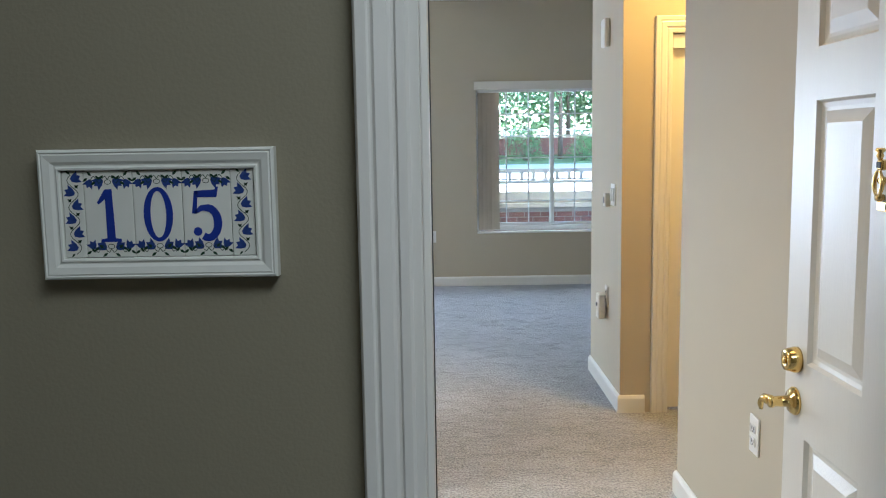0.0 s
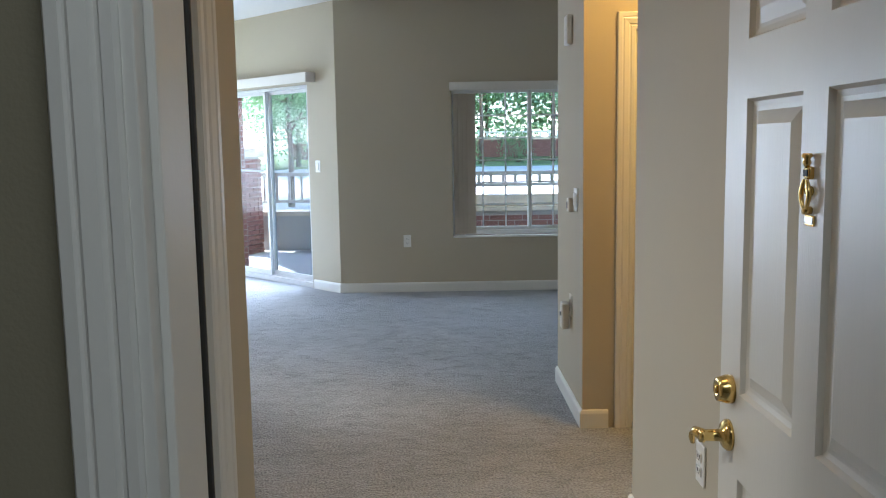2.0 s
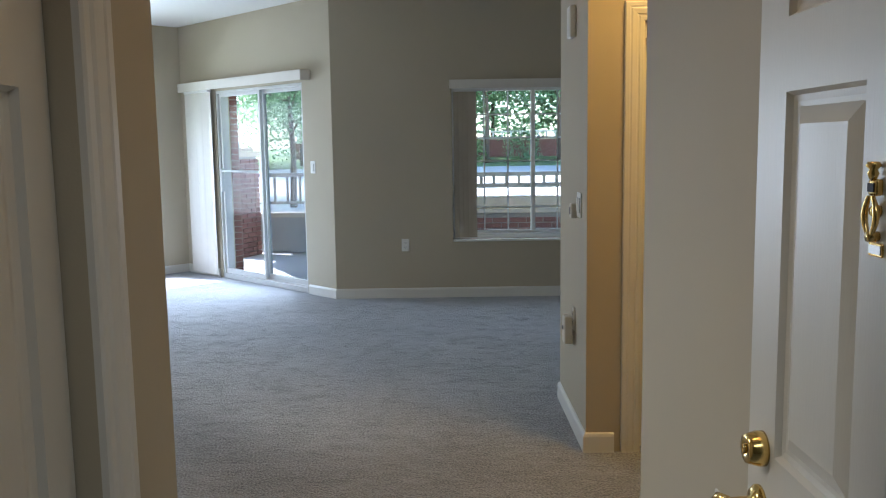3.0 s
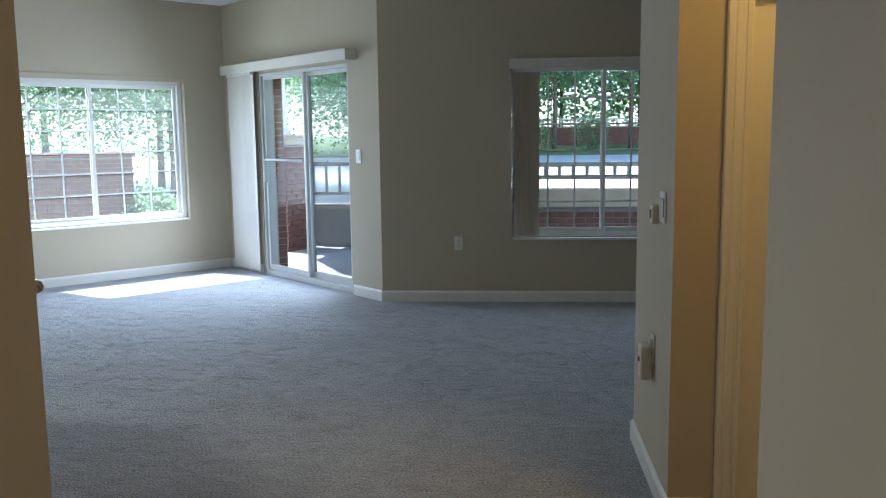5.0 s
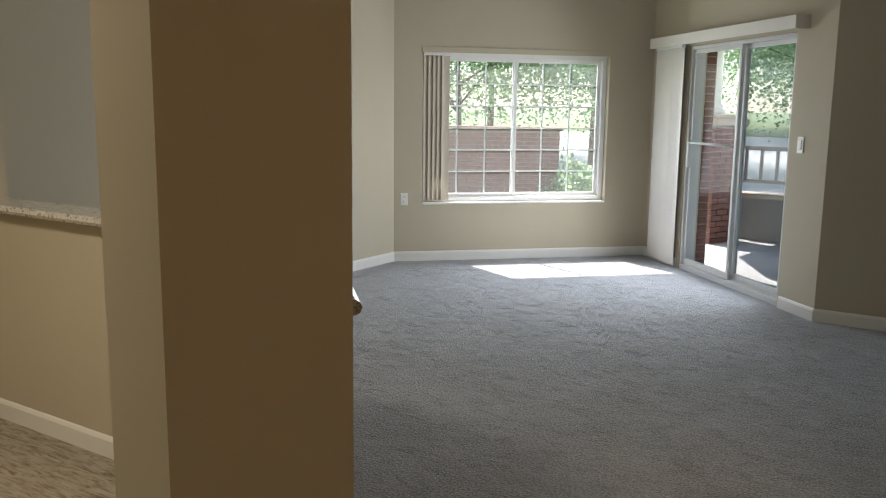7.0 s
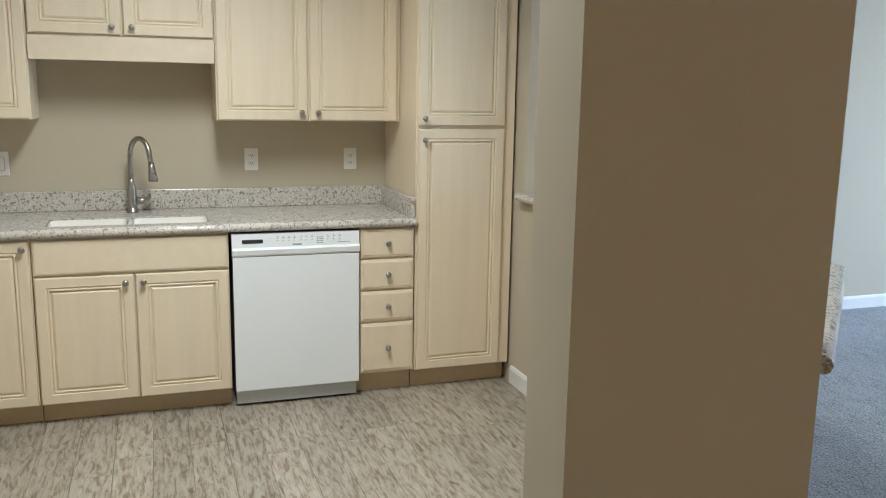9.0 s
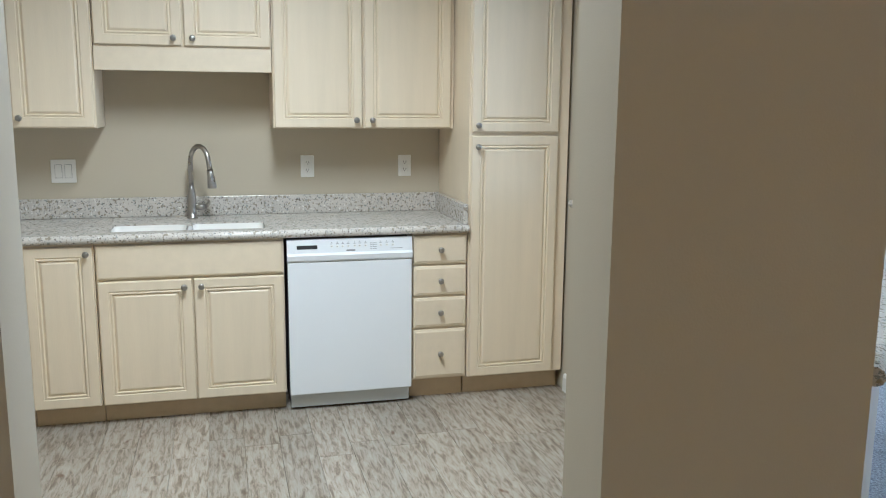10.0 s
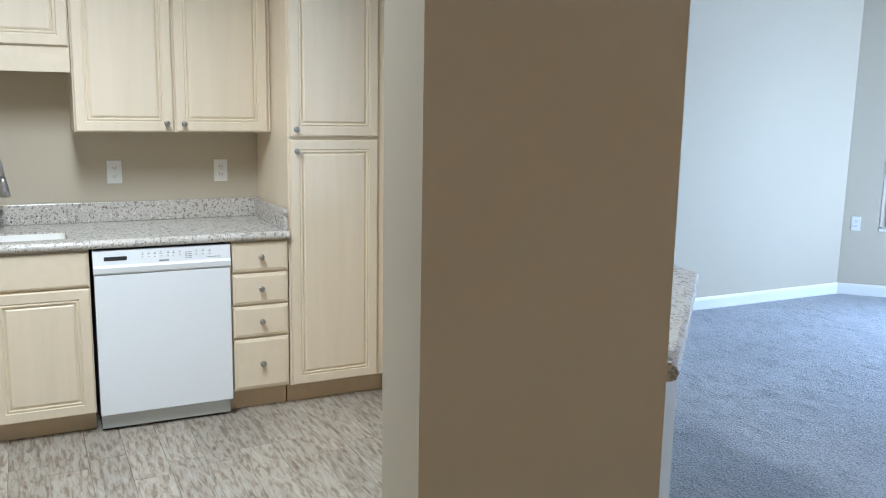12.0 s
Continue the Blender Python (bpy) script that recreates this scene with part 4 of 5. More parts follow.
FX = 0.592
GB, GU = "base cabinets under the counter", "wall cabinets"
c = cabinet("base_cabinet", FX, -1.155, -0.857, 0, 0.858, "pale maple base cabinet with one raised-panel door", 0.10, GB)
front(c, 0.006, 0.294, 0.10, 0.850, DOOR_STEPS, MAPLE, (0.262, 0.715))
c = cabinet("base_cabinet", FX, -1.585, -1.157, 0, 0.858, "pale maple base cabinet at end of counter", 0.10, GB)
front(c, 0.006, 0.42, 0.10, 0.850, DOOR_STEPS, MAPLE)
c = cabinet("sink_cabinet", FX, -0.855, -0.016, 0, 0.858, "pale maple sink cabinet with two doors and false front", 0.10, GB)
front(c, 0.004, 0.835, 0.692, 0.850, [(0, 0), (0, 0.013), (0.003, 0.016), (0.010, 0.019)], MAPLE_H, None, "false_front")
front(c, 0.004, 0.418, 0.10, 0.685, DOOR_STEPS, MAPLE, (0.378, 0.548))
front(c, 0.422, 0.835, 0.10, 0.685, DOOR_STEPS, MAPLE, (0.036, 0.548))
c = cabinet("drawer_cabinet", FX, 0.606, 0.888, 0, 0.858, "pale maple cabinet with stack of four drawers", 0.11, GB)
for a, b in ((0.706, 0.852), (0.545, 0.698), (0.382, 0.538), (0.118, 0.374)):
    front(c, 0.003, 0.279, a, b, DRAWER_STEPS, MAPLE_H, (0.138, (b - a) / 2), "drawer_front")
c = cabinet("pantry_cabinet", FX, 0.892, 1.415, 0, 2.14, "tall pale maple pantry cabinet with two doors", 0.105)
front(c, 0.008, 0.465, 0.108, 1.338, DOOR_STEPS, MAPLE, (0.030, 1.175))
front(c, 0.008, 0.465, 1.352, 2.12, DOOR_STEPS, MAPLE, (0.030, 0.035))
UX = 0.305
c = cabinet("wall_cabinet", UX, -1.212, -0.848, 1.362, 2.14, "pale maple wall cabinet with one door", 0, GU)
front(c, 0.004, 0.360, 1.364, 2.135, DOOR_STEPS, MAPLE, (0.032, 0.045))
c = cabinet("wall_cabinet", UX, -1.585, -1.214, 1.362, 2.14, "pale maple wall cabinet with one door", 0, GU)
front(c, 0.004, 0.365, 1.364, 2.135, DOOR_STEPS, MAPLE)
c = cabinet("wall_cabinet", UX, -0.846, -0.034, 1.742, 2.14, "short pale maple wall cabinet above the sink", 0, GU)
front(c, 0.004, 0.398, 1.748, 2.135, DOOR_STEPS, MAPLE, (0.355, 0.036))
front(c, 0.406, 0.808, 1.748, 2.135, DOOR_STEPS, MAPLE, (0.04, 0.036))
bm = bmesh.new()
add_box(bm, 0.001, 0.811, -0.012, 0.008, 1.632, 1.7415, 0.002)
obj("light_valance", bm, MAPLE_H, c)
c = cabinet("wall_cabinet", UX, -0.032, 0.890, 1.362, 2.14, "pale maple wall cabinet with two doors", 0, GU)
front(c, 0.004, 0.444, 1.364, 2.135, DOOR_STEPS, MAPLE, (0.405, 0.040))
front(c, 0.452, 0.904, 1.364, 2.135, DOOR_STEPS, MAPLE, (0.038, 0.040))

# counter with sink cut-out, splashes
SX0, SX1, SY0, SY1 = 0.29, 0.535, -0.80, -0.095
bm = bmesh.new()
xs = [0.002, SX0, SX1, 0.612]
ys = [-1.585, SY0, SY1, 0.889]
for i in range(3):
    for j in range(3):
        if (i, j) != (1, 1):
            add_box(bm, xs[i], xs[i + 1], ys[j], ys[j + 1], 0.86, 0.90)
bmesh.ops.remove_doubles(bm, verts=bm.verts, dist=1e-5)
fs = {}
for f in bm.faces:
    fs.setdefault(tuple(round(v, 4) for v in f.calc_center_median()), []).append(f)
bmesh.ops.delete(bm, geom=[f for g in fs.values() if len(g) > 1 for f in g], context='FACES')
prof = [(0.612 + 0.024 * math.sin(a), 0.88 - 0.02 * math.cos(a)) for a in [math.pi * k / 8 for k in range(9)]]
ra, rb = [bm.verts.new((x, -1.585, z)) for x, z in prof], [bm.verts.new((x, 0.889, z)) for x, z in prof]
for k in range(8):
    bm.faces.new((ra[k], ra[k + 1], rb[k + 1], rb[k]))
bm.faces.new(ra)
bm.faces.new(rb)
ct = tagged(new("countertop"), "pale speckled stone countertop with low backsplash", "countertop")
obj("slab", bm, STONE, ct)
box("backsplash", 0.001, 0.021, -1.585, 0.888, 0.9005, 1.0, STONE, ct, 0.003)
box("side_splash", 0.022, 0.605, 0.866, 0.888, 0.9005, 1.0, STONE, ct, 0.003)

# undermount double sink
sk = tagged(new("sink"), "white undermount double bowl sink in stone counter", "sink")
mid = -0.447
for a, b in ((SY0 + 0.001, mid - 0.012), (mid + 0.012, SY1 - 0.001)):
    bm = bmesh.new()
    lv = []
    for i, z in ((0.002, 0.893), (0.006, 0.80), (0.02, 0.70), (0.06, 0.682)):
        r = 0.03 + i * 0.4
        ring = []
        x0, x1, y0, y1 = SX0 + 0.001 + i, SX1 - 0.001 - i, a + i, b - i
        for cx, cy, s in ((x1 - r, y1 - r, 0), (x0 + r, y1 - r, 90), (x0 + r, y0 + r, 180), (x1 - r, y0 + r, 270)):
            for k in range(5):
                t = radians(s + 22.5 * k)
                ring.append(bm.verts.new((cx + r * math.cos(t), cy + r * math.sin(t), z)))
        lv.append(ring)
    for p, q in zip(lv, lv[1:]):
        for k in range(20):
            bm.faces.new((p[k], p[(k + 1) % 20], q[(k + 1) % 20], q[k]))
    bm.faces.new(lv[-1])
    obj("bowl", bm, PORCELAIN, sk, True)
    bm = bmesh.new()
    lathe(bm, [(0.042, 0.6825), (0.042, 0.686), (0.034, 0.687), (0.028, 0.684), (0.004, 0.6835)], Matrix.Translation(((SX0 + SX1) / 2, (a + b) / 2, 0)), 20)
    obj("drain", bm, NICKEL, sk, True)
bm = bmesh.new()
add_box(bm, SX0 + 0.002, SX1 - 0.002, mid - 0.0118, mid + 0.0118, 0.70, 0.885, 0.008)
obj("divider", bm, PORCELAIN, sk)


def tube(bm, pts, rads, n=16):
    """A round tube through points, with its own radius at each."""
    prev, up = None, None
    for k, p in enumerate(pts):
        p = Vector(p)
        d = (Vector(pts[min(k + 1, len(pts) - 1)]) - Vector(pts[max(k - 1, 0)])).normalized()
        if up is None:
            up = d.orthogonal().normalized()
        up = (up - d * up.dot(d)).normalized()
        sd = d.cross(up)
        ring = [bm.verts.new(p + (up * math.cos(a) + sd * math.sin(a)) * rads[k]) for a in [2 * math.pi * j / n for j in range(n)]]
        if prev:
            for j in range(n):
                bm.faces.new((prev[j], prev[(j + 1) % n], ring[(j + 1) % n], ring[j]))
        else:
            bm.faces.new(ring)
        prev = ring
    bm.faces.new(prev[::-1])


fc = tagged(new("kitchen_faucet"), "brushed nickel gooseneck pull-down faucet behind sink", "faucet")
fc.matrix_world = Matrix.Translation((0.115, -0.44, 0.9)) @ Matrix.Scale(1.08, 4)
bm = bmesh.new()
lathe(bm, [(0.027, 0.0), (0.027, 0.006), (0.021, 0.010), (0.020, 0.05), (0.022, 0.085), (0.020, 0.105), (0.0135, 0.14), (0.012, 0.16)], None, 24)
obj("body", bm, NICKEL, fc, True)
DX, DY = 0.78, 0.625
neck = [(0, 0, 0.15), (0, 0, 0.24)] + [(DX * 0.068 * (1 - math.cos(a)), DY * 0.068 * (1 - math.cos(a)), 0.26 + 0.082 * math.sin(a)) for a in [math.pi * k / 14 for k in range(14)]] + [(DX * 0.142, DY * 0.142, 0.235)]
bm = bmesh.new()
tube(bm, neck, [0.0115] * len(neck))
obj("neck", bm, NICKEL, fc, True)
bm = bmesh.new()
tube(bm, [(DX * 0.142, DY * 0.142, 0.237), (DX * 0.146, DY * 0.146, 0.215), (DX * 0.152, DY * 0.152, 0.175), (DX * 0.155, DY * 0.155, 0.155), (DX * 0.155, DY * 0.155, 0.152)], [0.0135, 0.015, 0.0195, 0.0215, 0.018])
obj("spray_head", bm, NICKEL, fc, True)
bm = bmesh.new()
tube(bm, [(0, 0.018, 0.055), (0, 0.045, 0.053), (0, 0.062, 0.055)], [0.017, 0.0165, 0.014])
tube(bm, [(0, 0.058, 0.055), (0, 0.070, 0.060), (0, 0.076, 0.072), (0, 0.076, 0.084)], [0.009, 0.009, 0.008, 0.006])
obj("handle", bm, NICKEL, fc, True)

# dishwasher
dw = tagged(new("dishwasher"), "white built-in dishwasher with button panel under counter", "dishwasher")
dw.matrix_world = face_frame(0.60, -0.008, 0)
bm = bmesh.new()
add_box(bm, 0.012, 0.60, 0.035, 0.57, 0.02, 0.845)
obj("tub", bm, DARK, dw)
bm = bmesh.new()
add_box(bm, 0.006, 0.606, -0.030, 0.003, 0.088, 0.742, 0.004)
obj("door", bm, APPLIANCE, dw)
bm = bmesh.new()
rows = []
for u in (0.004, 0.608):
    rows.append([bm.verts.new((u, y, z)) for y, z in ((0.003, 0.745), (-0.030, 0.745), (-0.036, 0.752), (-0.040, 0.775), (-0.028, 0.785), (-0.022, 0.846), (-0.014, 0.850), (0.003, 0.850))])
for k in range(8):
    bm.faces.new((rows[0][k], rows[0][(k + 1) % 8], rows[1][(k + 1) % 8], rows[1][k]))
bm.faces.new(rows[0])
bm.faces.new(rows[1])
obj("control_panel", bm, APPLIANCE, dw)
PANEL = Matrix.Translation((0, -0.0287, 0.785)) @ Matrix.Rotation(radians(-5.6), 4, 'X')
bm = bmesh.new()
for k in range(11):
    add_box(bm, 0.052 + 0.0085 * k, 0.0575 + 0.0085 * k, -0.0012, 0.0006, 0.022, 0.036, 0, PANEL)
add_box(bm, 0.050, 0.147, -0.0006, 0.0007, 0.020, 0.038, 0, PANEL)
obj("vent", bm, DARK, dw)
for x in (0.215, 0.242, 0.268, 0.294, 0.326, 0.350, 0.378, 0.452, 0.482, 0.512):
    bm = bmesh.new()
    lathe(bm, [(0.0065, 0), (0.0065, 0.0016), (0.0055, 0.002)], PANEL @ Matrix.Translation((x, 0.0, 0.030)) @ Matrix.Rotation(radians(90), 4, 'X'), 14)
    obj("button", bm, PLASTIC, dw)
bm = bmesh.new()
for k, x in enumerate((0.215, 0.242, 0.268, 0.294, 0.326, 0.350, 0.378, 0.452, 0.482, 0.512)):
    add_box(bm, x - 0.006, x + 0.006, -0.0008, 0.0005, 0.041, 0.0435, 0, PANEL)
    add_box(bm, x - 0.003, x + 0.003, -0.0024, -0.0018, 0.0285, 0.0315, 0, PANEL)
    lathe(bm, [(0.0022, 0), (0.0022, 0.0008)], PANEL @ Matrix.Translation((x, 0, 0.0485)) @ Matrix.Rotation(radians(90), 4, 'X'), 8)
for z in (0.012, 0.021, 0.030, 0.039):
    add_box(bm, 0.402, 0.408, -0.0008, 0.0005, z, z + 0.004, 0, PANEL)
    add_box(bm, 0.412, 0.432, -0.0008, 0.0005, z + 0.0005, z + 0.003, 0, PANEL)
add_box(bm, 0.285, 0.328, -0.0008, 0.0005, 0.006, 0.013, 0, PANEL)
add_box(bm, 0.50, 0.56, -0.0008, 0.0005, 0.012, 0.0145, 0, PANEL)
obj("panel_marks", bm, GREYPLASTIC, dw)
bm = bmesh.new()
add_box(bm, 0.012, 0.60, 0.012, 0.03, 0.012, 0.084, 0.002)
obj("kick_plate", bm, mat("pale_grey_plastic", (0.55, 0.57, 0.57), 0.45, var=0.03), dw)
for x in (0.03, 0.58):
    bm = bmesh.new()
    lathe(bm, [(0.012, -0.0), (0.012, 0.02)], Matrix.Translation((x, 0.1, 0)), 10)
    obj("foot", bm, DARK, dw)

# ---- outside ----
def tree(name, x, y, z, h, trunk, crown_r, crown_h, leaves, material, seed, label, leaf=0.13):
    root = tagged(new(name), label, "tree")
    root.location = (x, y, z)
    rnd = random.Random(seed)
    bm = bmesh.new()
    top = h * 0.8
    tube(bm, [(0, 0, 0), (0.03, 0.02, h * 0.2), (-0.05, 0.05, h * 0.5), (0.05, 0, top)], [trunk * 1.3, trunk, trunk * 0.7, trunk * 0.2], 10)
    tips = []
    for k in range(13):
        a, zz = k * 2.4 + rnd.random(), h * (0.25 + 0.5 * rnd.random())
        r = crown_r * (0.55 + 0.4 * rnd.random())
        q = Vector((math.cos(a) * r, math.sin(a) * r, zz + crown_h * (0.05 + 0.3 * rnd.random())))
        tube(bm, [(0, 0, zz), (q.x * 0.45, q.y * 0.45, zz + (q.z - zz) * 0.7), tuple(q)], [trunk * 0.42, trunk * 0.25, trunk * 0.06], 6)
        tips += [q, q * 0.7 + Vector((0, 0, 0.3 * q.z)) * 0.98]
    obj("trunk", bm, BARK, root, True)
    for k in range(18):
        a, b = rnd.random() * 6.28, rnd.random()
        rr = crown_r * math.sqrt(rnd.random()) * 0.85
        tips.append(Vector((math.cos(a) * rr, math.sin(a) * rr, h - crown_h * (0.05 + 0.9 * b))))
    verts, faces = [], []
    for k in range(leaves):
        c = rnd.choice(tips)
        sp = crown_r * 0.26
        p = c + Vector((rnd.gauss(0, sp), rnd.gauss(0, sp), rnd.gauss(0, sp * 0.75)))
        d = Vector((rnd.gauss(0, 1), rnd.gauss(0, 1), rnd.gauss(0, 0.6))).normalized()
        e = d.cross(Vector((rnd.gauss(0, 1), rnd.gauss(0, 1), rnd.gauss(0, 1)))).normalized()
        s = leaf * (0.6 + 0.8 * rnd.random())
        n = len(verts)
        verts += [tuple(p), tuple(p + d * s * 0.5 + e * s * 0.3), tuple(p + d * s), tuple(p + d * s * 0.5 - e * s * 0.3)]
        faces.append((n, n + 1, n + 2, n + 3))
    me = bpy.data.meshes.new("foliage")
    me.from_pydata(verts, [], faces)
    me.materials.append(material)
    ob = new("foliage", me)
    ob.parent = root
    tagged(ob, kind="stuff")
    return root


def shrub(x, y, z, r, leaves, material, seed):
    root = tagged(new("shrub"), "rounded green garden shrub on the lawn", "shrub", "garden shrubs")
    root.location = (x, y, z)
    rnd = random.Random(seed)
    bm = bmesh.new()
    for k in range(7):
        a = k * 0.9
        tube(bm, [(0, 0, 0), (0.3 * r * math.cos(a), 0.3 * r * math.sin(a), 0.5 * r), (0.7 * r * math.cos(a), 0.7 * r * math.sin(a), 1.1 * r)], [0.02, 0.014, 0.005], 5)
    obj("stems", bm, BARK, root)
    verts, faces = [], []
    for k in range(leaves):
        d0 = Vector((rnd.gauss(0, 1), rnd.gauss(0, 1), rnd.gauss(0, 1))).normalized()
        p = Vector((0, 0, 0.8 * r)) + d0 * r * (0.5 + 0.5 * rnd.random()) * (0.9 + 0.2 * math.sin(5 * d0.x + 3 * d0.z))
        if p.z < 0.02:
            continue
        d = Vector((rnd.gauss(0, 1), rnd.gauss(0, 1), rnd.gauss(0, 1))).normalized()
        e = d.orthogonal().normalized()
        s = 0.08 * (0.6 + 0.8 * rnd.random())
        n = len(verts)
        verts += [tuple(p), tuple(p + d * s * 0.5 + e * s * 0.3), tuple(p + d * s), tuple(p + d * s * 0.5 - e * s * 0.3)]
        faces.append((n, n + 1, n + 2, n + 3))
    me = bpy.data.meshes.new("foliage")
    me.from_pydata(verts, [], faces)
    me.materials.append(material)
    ob = new("foliage", me)
    ob.parent = root
    tagged(ob, kind="stuff")


G = -0.18
bm = bmesh.new()
bmesh.ops.create_grid(bm, x_segments=2, y_segments=2, size=900, matrix=Matrix.Translation((0, 0, G - 0.06)))
tagged(obj("ground", bm, GRASS), kind="structure")
bm = bmesh.new()
edge = [(17.0, G - 0.03), (30.0, 0.60), (30.0, 0.55), (17.0, G - 0.09)]
ends = [[bm.verts.new((x, y + (0.3 if x < 0 else -1.5) * (y < 20), z)) for y, z in edge] for x in (-60, 60)]
for k in range(4):
    bm.faces.new((ends[0][k], ends[0][(k + 1) % 4], ends[1][(k + 1) % 4], ends[1][k]))
bm.faces.new(ends[0])
bm.faces.new(ends[1])
tagged(obj("road", bm, ASPHALT), kind="structure")
# grass bank that rises behind the road to the far wall
bm = bmesh.new()
bank = [(30.0, G - 0.10), (30.0, 0.61), (30.3, 0.66), (33.0, 0.74), (36.0, 0.86), (41.0, 1.0), (60.0, 1.0), (60.0, G - 0.10)]
ends = [[bm.verts.new((x, y, z)) for y, z in bank] for x in (-70, 70)]
for k in range(len(bank)):
    q = (k + 1) % len(bank)
    bm.faces.new((ends[0][k], ends[0][q], ends[1][q], ends[1][k]))
bm.faces.new(ends[0])
bm.faces.new(ends[1])
tagged(obj("ground_bank", bm, GRASS), kind="structure")
floor_poly("pavement", [(-60, 12.9), (60, 11.0), (60, 14.6), (-60, 16.4)], G - 0.01, CONCRETE, 0.04)
floor_poly("driveway", [(-14, 12), (-3.4, 9.6), (-2.4, 14.9), (-13, 16)], G - 0.005, CONCRETE, 0.04)
floor_poly("kerb", [(-60, 17.2), (60, 15.2), (60, 15.5), (-60, 17.5)], G + 0.06, CONCRETE, 0.16)
# patio slab, deep enough to pass behind both garden walls
floor_poly("patio_floor", [(1.86, 7.86), (3.68, 6.02), (3.72, 5.90), (7.7, 5.90), (7.7, 8.2), (4.6, 8.2), (3.0, 10.2), (0.9, 10.3)], -0.06, STUCCO, 0.12)
# unseen slab added overhead, outlined to keep sun off patio, pier and brick wall
floor_poly("sun_block_slab", [(1.64, 7.86), (3.62, 5.9), (7.9, 5.9), (7.9, 8.75), (4.5, 8.75), (3.3, 10.6), (0.9, 10.6), (0.75, 9.3), (1.25, 8.3)], 3.15, CEIL, 0.3)

BR_W, BR_H, BR_J = 0.194, 0.057, 0.010


def brick_mesh(w, d, h):
    bm = bmesh.new()
    add_box(bm, -w / 2, w / 2, -d / 2, d / 2, 0, h, 0.003)
    me = bpy.data.meshes.new("brick")
    bmesh.ops.recalc_face_normals(bm, faces=bm.faces)
    bm.to_mesh(me)
    bm.free()
    me.materials.append(BRICK)
    return me


def brick_run(parent, m, length, z0, z1, first=0, me=None):
    """Running-bond face of single bricks along local x, proud of the plane y = 0 towards -y."""
    full, half = me
    row, z = 0, z0
    while z + BR_H <= z1 + 1e-6:
        u = 0.0
        cut = row % 2
        while u < length - 0.05:
            w = BR_W / 2 if cut and u == 0 else BR_W
            if u + w > length + 0.02:
                w = BR_W / 2
            ob = new("brick", full if w > BR_W * 0.6 else half)
            ob.parent = parent
            ob.matrix_basis = m @ Matrix.Translation((u + w / 2, 0.02, z))
            u += w + BR_J
        row += 1
        z += BR_H + BR_J


FULL, HALF = brick_mesh(BR_W, 0.05, BR_H), brick_mesh(BR_W / 2 - 0.005, 0.05, BR_H)


def brick_joined(bm, m, length, z0, z1):
    row, z = 0, z0
    while z + BR_H <= z1 + 1e-6:
        u = -(BR_W / 2) * (row % 2)
        while u < length - 0.02:
            a, b = max(0, u), min(length, u + BR_W)
            add_box(bm, a, b, -0.005, 0.02, z, z + BR_H, 0, m)
            u += BR_W + BR_J
        row += 1
        z += BR_H + BR_J


# brick pier with cap and white column
PX, PY, PS = 1.72, 9.55, 0.52
ROT = Matrix.Translation((PX, PY, 0)) @ Matrix.Rotation(radians(-22), 4, 'Z')
pier = tagged(new("brick_pier"), "red brick pier with stone cap at patio corner", "pier")
pier.matrix_world = ROT @ Matrix.Translation((0, 0, -0.06))
box("core", -PS / 2 + 0.02, PS / 2 - 0.02, -PS / 2 + 0.02, PS / 2 - 0.02, 0, 1.36, MORTAR, pier)
for k in range(4):
    brick_run(pier, Matrix.Rotation(radians(90 * k), 4, 'Z') @ Matrix.Translation((-PS / 2 + 0.0, -PS / 2, 0)), PS - 0.045, 0.0, 1.35, me=(FULL, HALF))
bm = bmesh.new()
add_box(bm, -PS / 2 - 0.04, PS / 2 + 0.04, -PS / 2 - 0.04, PS / 2 + 0.04, 1.362, 1.44, 0.012)
add_box(bm, -PS / 2 + 0.04, PS / 2 - 0.04, -PS / 2 + 0.04, PS / 2 - 0.04, 1.441, 1.49, 0.015)
obj("cap", bm, CAPSTONE, pier)
col = tagged(new("porch_column"), "round white porch column standing on brick pier", "column")
col.matrix_world = ROT @ Matrix.Translation((0, 0, 1.4305))
bm = bmesh.new()
lathe(bm, [(0.14, 0), (0.14, 0.05), (0.11, 0.06), (0.12, 0.08), (0.12, 0.10), (0.09, 0.12), (0.085, 0.8), (0.075, 1.72)], None, 24)
obj("shaft", bm, TRIM, col, True)

# brick end wall just outside the patio door
tagged(box("wall_brick_end", -0.10, 0.0, 0, 0.11, -0.06, 2.84, MORTAR, None, 0, along(at_wall(APEX, RC, 0.715), RC) @ Matrix.Translation((0, 0.175, 0))), kind="structure")
endw = bpy.data.objects["wall_brick_end"]
brick_run(endw, along(at_wall(APEX, RC, 0.72), RC) @ Matrix.Translation((0, 0.18, 0)) @ Matrix.Rotation(radians(90), 4, 'Z'), 0.11, -0.05, 2.8, me=(FULL, HALF))


def rail(name, pts, z0, z1, step, label):
    """A painted rail: top and bottom bars with square balusters."""
    root = tagged(new(name), label, "railing")
    bm = bmesh.new()
    sweep(bm, pts, [(-0.035, z1 - 0.05), (0.035, z1 - 0.05), (0.035, z1), (-0.035, z1)])
    sweep(bm, pts, [(-0.025, z0), (0.025, z0), (0.025, z0 + 0.04), (-0.025, z0 + 0.04)])
    obj("bars", bm, RAILPAINT, root)
    for a, b in zip(pts, pts[1:]):
        d = Vector(b) - Vector(a)
        n = max(1, int(d.length / step))
        for k in range(n):
            p = Vector(a) + d * ((k + 0.5) / n)
            box("baluster", p.x - 0.018, p.x + 0.018, p.y - 0.018, p.y + 0.018, z0 + 0.04, z1 - 0.05, RAILPAINT, root)
    return root


